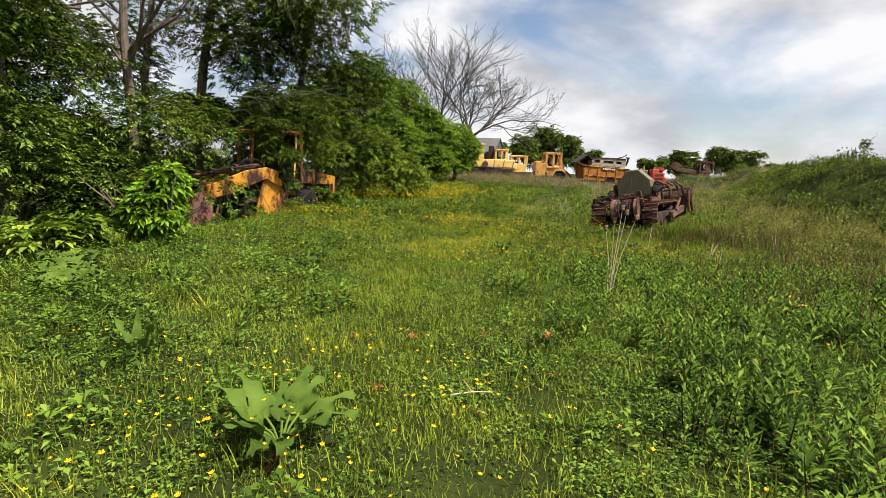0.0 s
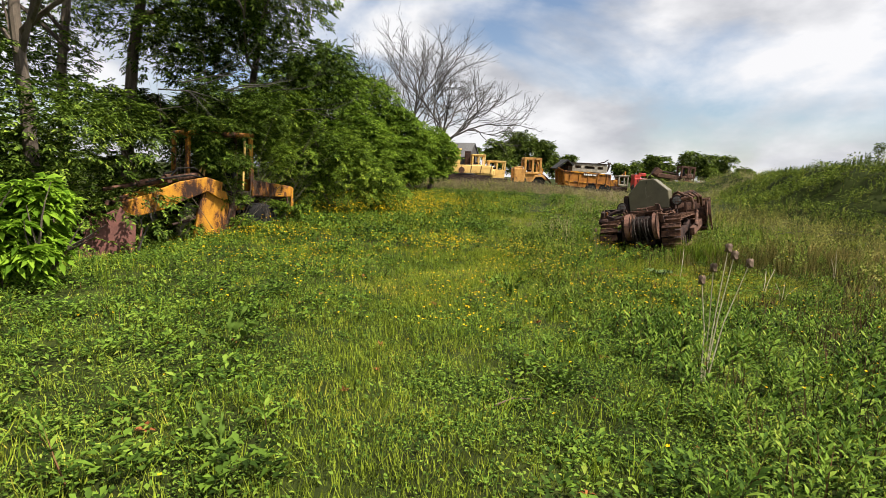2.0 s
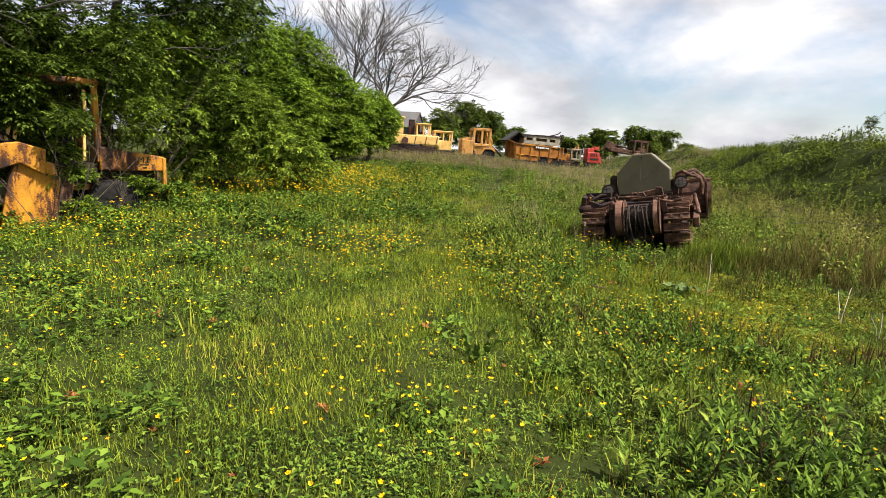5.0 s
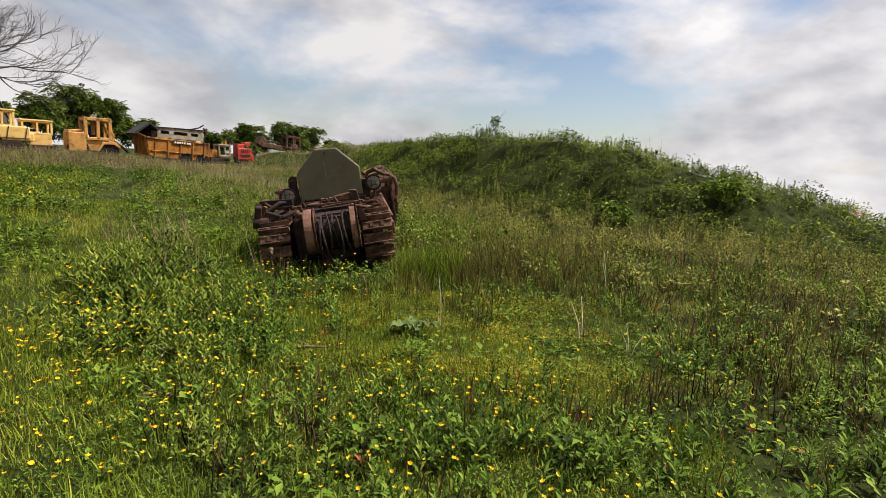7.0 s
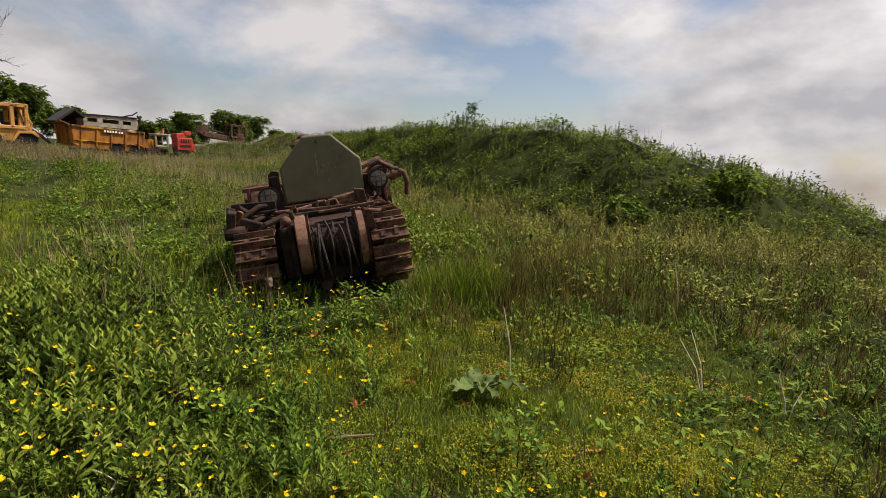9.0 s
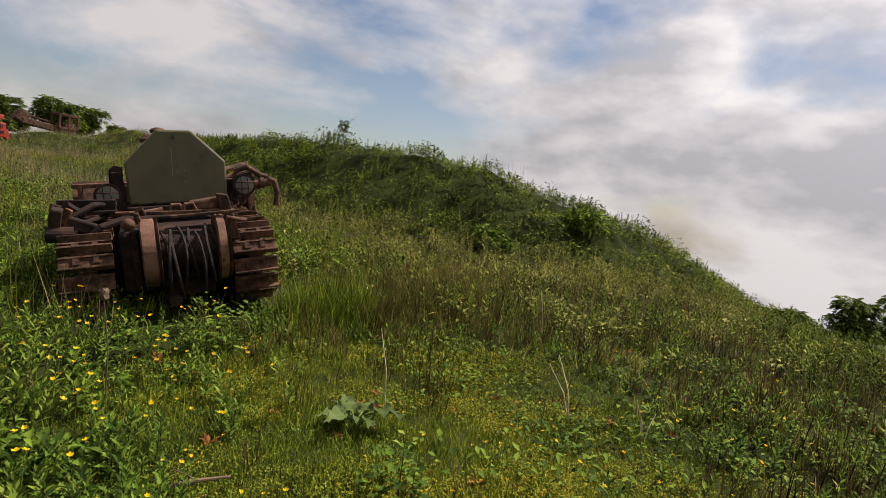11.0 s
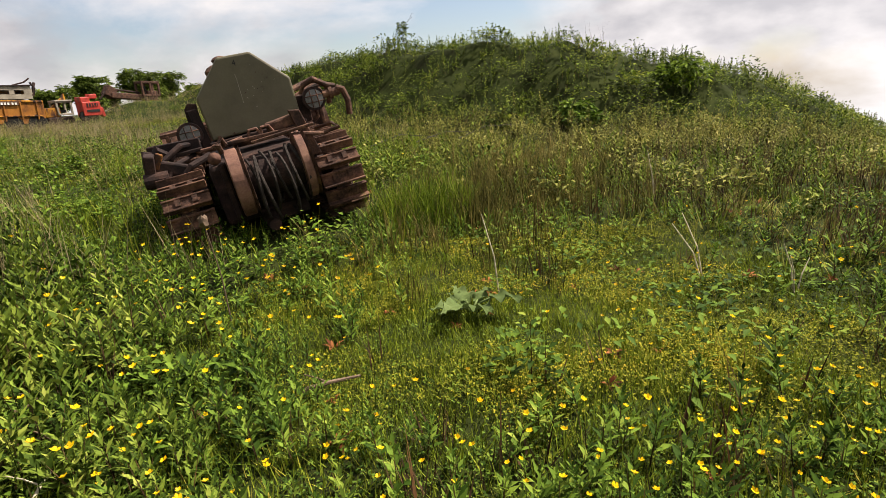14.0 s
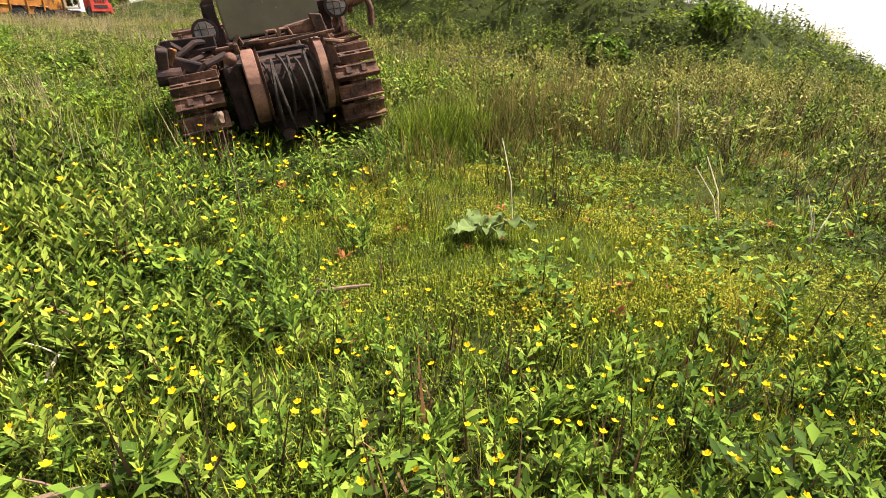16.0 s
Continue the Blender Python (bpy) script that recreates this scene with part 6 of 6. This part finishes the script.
def red_machine():
    x, y = 20.6, 50.0
    z = gz(x, y)
    root = empty("red_forklift", pose(x, y, z), "red machine with a grille standing in the grass", "machine")
    one(root, "body", M_RED, [((0.05, 0.4, 0.75), (1.15, 0.9, 0.9)), ((-0.25, 0.4, 1.35), (0.6, 0.8, 0.35)), ((0.35, 0.4, 1.55), (0.5, 0.5, 0.3))], "", 0.04)
    one(root, "grille", M_BLACK, [((0.1, -0.06, 1.0), (0.7, 0.03, 0.22)), ((0.1, -0.06, 0.62), (0.8, 0.03, 0.16))], "", 0)
    for k in range(4):
        one(root, "grille_bar", M_RED, [((-0.15 + k * 0.17, -0.085, 1.0), (0.05, 0.02, 0.24))], "", 0)
    one(root, "side_step", M_RED, [((0.72, 0.2, 0.5), (0.2, 0.4, 0.6), (0, -12, 0))])
    wheel(root, (-0.45, 0.1, 0.3), 0.32, 0.2, M_RED)
    wheel(root, (0.45, 0.9, 0.3), 0.32, 0.2, M_RED)
    x, y = 19.2, 51.2
    root = empty("yellow_excavator", pose(x, y, gz(x, y)), "orange-yellow excavator with a white cab and a folded arm", "machine")
    one(root, "body", M_YELLOW, [((-0.4, 0.5, 0.9), (0.9, 1.0, 0.6))])
    cab(root, -0.1, 0.75, 0.0, 0.9, 0.75, 1.55, M_CREAM, 0.06, M_CREAM, False)
    one(root, "undercarriage", M_DARKRUST, [((0, 0.5, 0.35), (1.6, 1.1, 0.5))], "", 0.1)
    bm = B()
    slab(bm, [(-0.6, 1.0), (0.45, 1.85), (0.6, 2.1), (0.65, 1.7), (0.0, 1.2), (-0.3, 0.9)], 0.25, Matrix.Translation((0, 0.4, 0)), 0.02)
    part("arm", bm, M_YELLOW, root)
    # rusted frame on the heap behind
    x, y = 24.6, 52.0
    z = gz(x, y) - 0.25
    root = empty("rusted_digger", pose(x, y, z, 0, 2, 0) @ Matrix.Scale(0.85, 4), "rusted remains of a digger lying on a heap", "machine")
    one(root, "body", M_RUST, [((0.2, 0.6, 0.9), (3.8, 1.0, 0.5), (0, 4, 0)), ((-1.6, 0.6, 1.3), (0.8, 0.9, 0.9), (0, 30, 0)), ((1.9, 0.5, 0.9), (0.9, 1.1, 1.0))], "", 0.08)
    cab(root, 1.0, 2.5, 0.0, 1.0, 1.0, 2.1, M_RUST, 0.09, M_RUST)
    bm = B()
    tube(bm, [(-2.2, 0.5, 1.2), (-1.2, 0.5, 1.5), (0.2, 0.5, 1.35), (1.0, 0.5, 1.2)], 0.08, 7)
    tube(bm, [(-2.6, 0.4, 0.7), (-2.0, 0.4, 1.3), (-1.6, 0.4, 1.5)], 0.07, 7)
    part("arm", bm, M_DARKRUST, root)


def barn():
    x, y = 6.9, 80.0
    z = gz(x, y)
    root = empty("barn", pose(x, y, z, 0, 0, -28), "grey stone barn with a sheet roof behind the bare tree", "barn")
    bm = B()
    slab(bm, [(-2.2, 0), (2.2, 0), (2.2, 2.7), (0, 4.7), (-2.2, 2.7)], 0.3, Matrix.Translation((1.5, 0, 0)) @ Matrix.Rotation(math.pi / 2, 4, "Z"))
    box(bm, (-3.0, -2.2, 1.35), (9, 0.3, 2.7))
    box(bm, (-3.0, 2.2, 1.35), (9, 0.3, 2.7))
    slab(bm, [(-2.2, 0), (2.2, 0), (2.2, 2.7), (0, 4.7), (-2.2, 2.7)], 0.3, Matrix.Translation((-7.5, 0, 0)) @ Matrix.Rotation(math.pi / 2, 4, "Z"))
    part("wall", bm, M_STONE, root)
    bm = B()
    for s in (-1, 1):
        box(bm, (-3.0, s * 1.2, 3.78), (9.6, 3.1, 0.1), (-s * 42.3, 0, 0))
    for k in range(24):
        box(bm, (-7.6 + k * 0.4, -1.22, 3.84), (0.07, 3.05, 0.06), (42.3, 0, 0))
    part("roof", bm, M_GREYROOF, root, "grey corrugated sheet roof")
    one(root, "window", M_BLACK, [((-1.0, -2.36, 1.9), (1.2, 0.06, 0.9)), ((-4.5, -2.36, 1.9), (1.2, 0.06, 0.9))], "", 0)


crawler_row()
dump_truck()
red_machine()
barn()
# ---- single plants, sticks and other small things ----
def big_leaf(bm, length, width, wave, rnd):
    """A broad ribbed leaf along x with a wavy edge and a sunken midrib."""
    nx, ny = 9, 6
    grid = []
    for i in range(nx + 1):
        f = i / nx
        w = width * (math.sin(min(1.0, f * 1.25 + 0.08) * math.pi * 0.92) ** 0.7) * (1 - 0.25 * f) * 0.5 + 0.002
        row = []
        for j in range(ny + 1):
            g = j / ny * 2 - 1
            z = 0.18 * abs(g) * w + 0.05 * wave * math.sin(f * 14 + g * 2) * abs(g) - 0.35 * length * f * f + 0.012 * math.sin(f * 40) * abs(g)
            row.append(bm.verts.new((f * length, g * w * (1 + 0.12 * math.sin(f * 17 + 3 * g)), z)))
        grid.append(row)
    for i in range(nx):
        for j in range(ny):
            bm.faces.new((grid[i][j], grid[i + 1][j], grid[i + 1][j + 1], grid[i][j + 1]))


def burdock(name, x, y, n, length, width, rise, label, mat, seed):
    rnd = random.Random(seed)
    z = gz(x, y)
    root = empty(name, pose(x, y, z, 0, 0, rnd.uniform(0, 360)), label, "plant")
    for k in range(n):
        yaw = k * 137.5 + rnd.uniform(-15, 15)
        l = length * rnd.uniform(0.6, 1.1)
        bm = B()
        big_leaf(bm, l, width * rnd.uniform(0.75, 1.1), 0.5, rnd)
        stalk = (0.12 * l + 0.05) * rnd.uniform(0.6, 1.9)
        up = rise * rnd.uniform(0.6, 1.2)
        bmesh.ops.transform(bm, matrix=Matrix.Translation((stalk, 0, stalk * 0.9)) @ Matrix.Rotation(-up, 4, "Y"), verts=bm.verts[:])
        tube(bm, [(0, 0, -0.02), (stalk * 0.5, 0, stalk * 0.6), (stalk + 0.02, 0, stalk * 0.9 + 0.01)], 0.008, 6)
        bmesh.ops.transform(bm, matrix=Matrix.Rotation(radians(yaw), 4, "Z"), verts=bm.verts[:])
        ob = part("leaf", bm, mat, root)
        ob.data.polygons.foreach_set("use_smooth", np.ones(len(ob.data.polygons), dtype=bool))


def dry_stalk(x, y, tops, label, mat, heads=False, r=0.006):
    root = empty("dry_stalk", pose(x, y, gz(x, y)), label, "dead stalk")
    for tx, ty, tz in tops:
        bm = B()
        tube(bm, [(tx * 0.1, ty * 0.1, -0.05), (tx * 0.4 + 0.01, ty * 0.4, tz * 0.5), (tx, ty, tz)], r, 6, r * 0.5)
        st = part("stalk", bm, mat, root)
        if heads:
            bm = B()
            bmesh.ops.create_icosphere(bm, subdivisions=2, radius=0.028, matrix=Matrix.Translation((tx, ty, tz)) @ Matrix.Diagonal((1, 1, 1.5, 1)))
            for v in bm.verts:
                v.co += (v.co - Vector((tx, ty, tz))) * (0.25 * math.sin(v.index * 7.3))
            part("seed_head", bm, M_TWIG, st)


def stick(name, pts, r, mat, label, category="stick"):
    bm = B()
    c = Vector(pts[0])
    tube(bm, [Vector(p) - c for p in pts], r, 7, r * 0.5)
    for k in range(1, len(pts) - 1):
        p = Vector(pts[k]) - c
        tube(bm, [p, p + Vector((0.03 * (-1) ** k, 0.05, 0.03)), p + Vector((0.07 * (-1) ** k, 0.09, 0.06))], r * 0.45, 5, r * 0.2)
    me = bpy.data.meshes.new(name)
    bm.to_mesh(me)
    bm.free()
    me.materials.append(mat)
    ob = new(name, me)
    ob.location = c
    return tagged(ob, label, category)


def on_ground(pts, lift=0.02):
    return [(x, y, gz(x, y) + lift + dz) for x, y, dz in pts]


M_TWIG = surface("dry_twig", [(0.3, (0.06, 0.038, 0.024)), (0.7, (0.16, 0.105, 0.065))], 9, 0.9)
M_PALE = surface("bleached_stalk", [(0.3, (0.30, 0.25, 0.16)), (0.7, (0.5, 0.43, 0.3))], 9, 0.8)

burdock("burdock", -0.93, 1.86, 15, 0.31, 0.18, 0.95, "large-leaved pale green burdock in the meadow", L_BURDOCK, 3)
burdock("burdock", 4.78, 12.15, 7, 0.22, 0.16, 0.6, "small grey-green burdock in the low turf", L_BURDOCK2, 4)
burdock("burdock", 0.95, 3.75, 4, 0.16, 0.07, 1.0, "young dock with a few upright leaves", L_BURDOCK, 5)
for k, (x, y, s) in enumerate([(-2.45, 3.1, 1.0), (-2.0, 6.85, 1.0), (-3.2, 5.3, 0.7), (0.9, 6.0, 0.6), (1.2, 9.6, 0.8), (-1.4, 4.9, 0.6)]):
    burdock("dock_plant", x, y, 6, 0.34 * s, 0.075 * s, 1.35, "upright light green dock leaves", L_BURDOCK, 20 + k)
for k, (x, y) in enumerate([(-4.7, 5.6), (-5.2, 6.3), (-4.5, 5.2), (-5.6, 6.9), (-5.0, 5.9), (-6.2, 7.4)]):
    burdock("butterbur", x, y, 9, 0.38, 0.32, 0.55, "broad-leaved bright green weed below the hedge", L_BURDOCK, 40 + k)
dry_stalk(2.29, 6.18, [(-0.12, -0.02, 0.92), (0.08, -0.02, 1.2), (0.14, -0.02, 1.14), (0.0, 0.03, 1.02), (0.27, -0.04, 1.08)], "pale dry thistle stalks with seed heads", M_PALE, True)
dry_stalk(5.15, 12.1, [(0.14, 0.22, 0.58)], "single leaning bleached stalk", M_PALE)
dry_stalk(6.05, 10.85, [(0.35, 0.25, 0.42), (0.22, 0.3, 0.36)], "leaning pale dry stalks", M_PALE)
dry_stalk(8.0, 11.6, [(0.05, 0.12, 0.6), (-0.08, 0.05, 0.45)], "pale dry stalks on the slope", M_PALE)
dry_stalk(3.9, 13.5, [(-0.06, 0.02, 0.75)], "dark dry stalk before the bulldozer", M_TWIG, True)
dry_stalk(6.0, 10.3, [(0.1, 0.1, 0.3), (-0.1, 0.06, 0.28), (0.16, -0.06, 0.2)], "small bleached forked twig", M_PALE)
stick("stick", on_ground([(2.10, 12.12, 0), (2.2, 12.05, 0.02), (2.3, 11.98, 0.01), (2.42, 11.88, 0.03)]), 0.013, M_TWIG, "curved brown stick lying in the grass")
stick("stick", on_ground([(2.58, 13.16, 0), (2.64, 13.08, 0.03), (2.68, 12.98, 0.0)]), 0.012, M_TWIG, "short weathered stick among weeds")
stick("stick", on_ground([(2.65, 13.5, 0.02), (2.76, 13.46, 0.05), (2.86, 13.36, 0.02)]), 0.012, M_TWIG, "short weathered stick among weeds")
stick("bark_strip", on_ground([(3.5, 12.42, 0.03), (3.62, 12.36, 0.04), (3.78, 12.28, 0.03)]), 0.015, M_TWIG, "strip of brown bark on the grass", "bark")
stick("stick", on_ground([(0.05, 2.62, 0.04), (0.2, 2.64, 0.06), (0.36, 2.68, 0.05)]), 0.006, M_PALE, "thin pale stick in the grass")
stick("stick", on_ground([(0.35, 5.55, 0.03), (0.5, 5.65, 0.06), (0.66, 5.72, 0.04)]), 0.008, M_TWIG, "thin brown stick in the grass")
stick("stick", on_ground([(2.36, 12.6, 0.03), (2.46, 12.68, 0.08), (2.56, 12.8, 0.05)]), 0.008, M_PALE, "dry pale stick beside the trodden way")


def dead_branch(p, d, length, r, seed, label, up=-0.18, depth=3):
    bm, tips = B(), []
    branch(bm, (0, 0, 0), d, length, r, depth, random.Random(seed), tips, 0.6, up, 6, 3)
    me = bpy.data.meshes.new("dead_branch")
    bm.to_mesh(me)
    bm.free()
    me.materials.append(M_GREYBARK)
    ob = new("dead_branch", me)
    ob.location = p
    return tagged(ob, label, "branch")


for k, (x, y, z, l) in enumerate([(-6.6, 16.6, 3.7, 1.1), (-5.9, 16.4, 3.6, 1.2), (-5.2, 16.6, 3.5, 1.1), (-6.9, 16.2, 2.9, 1.0), (-4.3, 17.0, 3.6, 1.2), (-3.7, 17.6, 3.2, 1.1)]):
    dead_branch((x, y, z), (0.8, -0.25, 0.15), l, 0.014, 10 + k, "thin grey dead branch drooping over the loader")
dead_branch((-6.3, 13.6, gz(-6.3, 13.6) - 0.05), (0.35, 0.0, 1.0), 0.7, 0.022, 6, "bare forked branch leaning by the bucket", 0.0)
stick("leaning_pole", [(21.0, 27.2, 2.0), (21.6, 27.3, 2.5), (22.2, 27.3, 2.9)], 0.04, M_TWIG, "dark pole leaning out of the bank", "pole")
for k in range(3):
    stick("dead_branch", on_ground([(9.2 + k * 0.7, 16.6 - k * 0.5, 0.25), (9.7 + k * 0.7, 16.3 - k * 0.5, 0.4), (10.4 + k * 0.7, 15.8 - k * 0.4, 0.3)]), 0.008, M_GREYBARK, "dry fallen branch on the weedy slope", "branch")

tree("lone_shrub", (17.9, 22.0), (1.0, 0.02, 0.05, 0, 2), blobs_in(random.Random(2), 5, (0, 0, 0.8), (0.08, 0.08, 0.3), 0.09, 0.14), 130, ash, 0.12, L_SHRUB, "small dark shrub standing up on the bank", "shrub", 90, stem=0.008)
tree("pink_bush", (26.6, 10.9), None, blobs_in(random.Random(3), 4, (0, 0, 0.75), (0.5, 0.4, 0.1), 0.2, 0.3), 110, ash, 0.15, L_PINK, "bush with pink blossom at the end of the bank", "bush", 91, stem=0.008)
tree("bright_sapling", (13.2, 14.1), None, blobs_in(random.Random(4), 4, (0, 0, 0.4), (0.3, 0.3, 0.15), 0.18, 0.26), 150, maple, 0.16, L_WILLOW, "bright green sapling on the weedy slope", "sapling", 92, stem=0.008)
tree("broad_leaved_bush", (17.2, 12.7), None, blobs_in(random.Random(5), 6, (0, 0, 0.22), (0.8, 0.6, 0.1), 0.2, 0.3), 170, maple, 0.17, L_BUSH, "dark bush with broad leaves on the bank", "bush", 93, stem=0.008)
tree("creeper", (-5.3, 16.3), None, blobs_in(random.Random(7), 13, (0.0, 0.15, 1.7), (0.45, 0.35, 0.95), 0.2, 0.34), 1400, ash, 0.16, L_BUSH, "creeper and saplings grown through the loader's cab", "creeper", 95, stem=0.008)
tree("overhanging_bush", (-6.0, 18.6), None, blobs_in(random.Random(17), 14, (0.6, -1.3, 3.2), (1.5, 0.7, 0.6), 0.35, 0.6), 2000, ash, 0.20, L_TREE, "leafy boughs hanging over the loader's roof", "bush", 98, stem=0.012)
tree("creeper", (-4.1, 17.2), None, blobs_in(random.Random(8), 8, (0.0, 0.2, 0.35), (0.7, 0.25, 0.35), 0.16, 0.28), 1000, ash, 0.15, L_BUSH, "bramble growing round the loader's rear wheel", "creeper", 96, stem=0.008)
tree("creeper", (-6.2, 15.6), None, blobs_in(random.Random(9), 6, (0.0, 0.5, 0.35), (0.4, 0.3, 0.25), 0.16, 0.26), 300, ash, 0.17, L_BUSH, "bramble growing under the loader's arm", "creeper", 97, stem=0.008)
tree("creeper", (-5.15, 15.95), None, blobs_in(random.Random(31), 10, (-0.1, 0.0, 2.3), (0.6, 0.3, 0.65), 0.14, 0.28), 1300, ash, 0.16, L_TREE, "ash sprays hanging before the loader's cab", "creeper", 101, stem=0.008)
tree("creeper", (-4.62, 16.5), None, blobs_in(random.Random(32), 7, (0.0, 0.0, 0.55), (0.4, 0.2, 0.4), 0.14, 0.24), 380, ash, 0.15, L_BUSH, "bramble between the loader's tower and hood", "creeper", 102, stem=0.008)
tree("creeper", (-4.35, 17.2), None, blobs_in(random.Random(33), 7, (0.0, 0.0, 1.95), (0.5, 0.3, 0.35), 0.16, 0.28), 340, ash, 0.16, L_BUSH, "leafy sprays lying over the engine hood", "creeper", 103, stem=0.008)
for k, (x, y, z, l) in enumerate([(-6.4, 15.2, 3.3, 1.0), (-5.9, 15.3, 3.5, 1.1), (-5.0, 15.6, 3.4, 1.0)]):
    dead_branch((x, y, z), (0.75, -0.1, 0.1), l, 0.02, 60 + k, "pale dead branch drooping before the loader's cab", -0.22, 2)
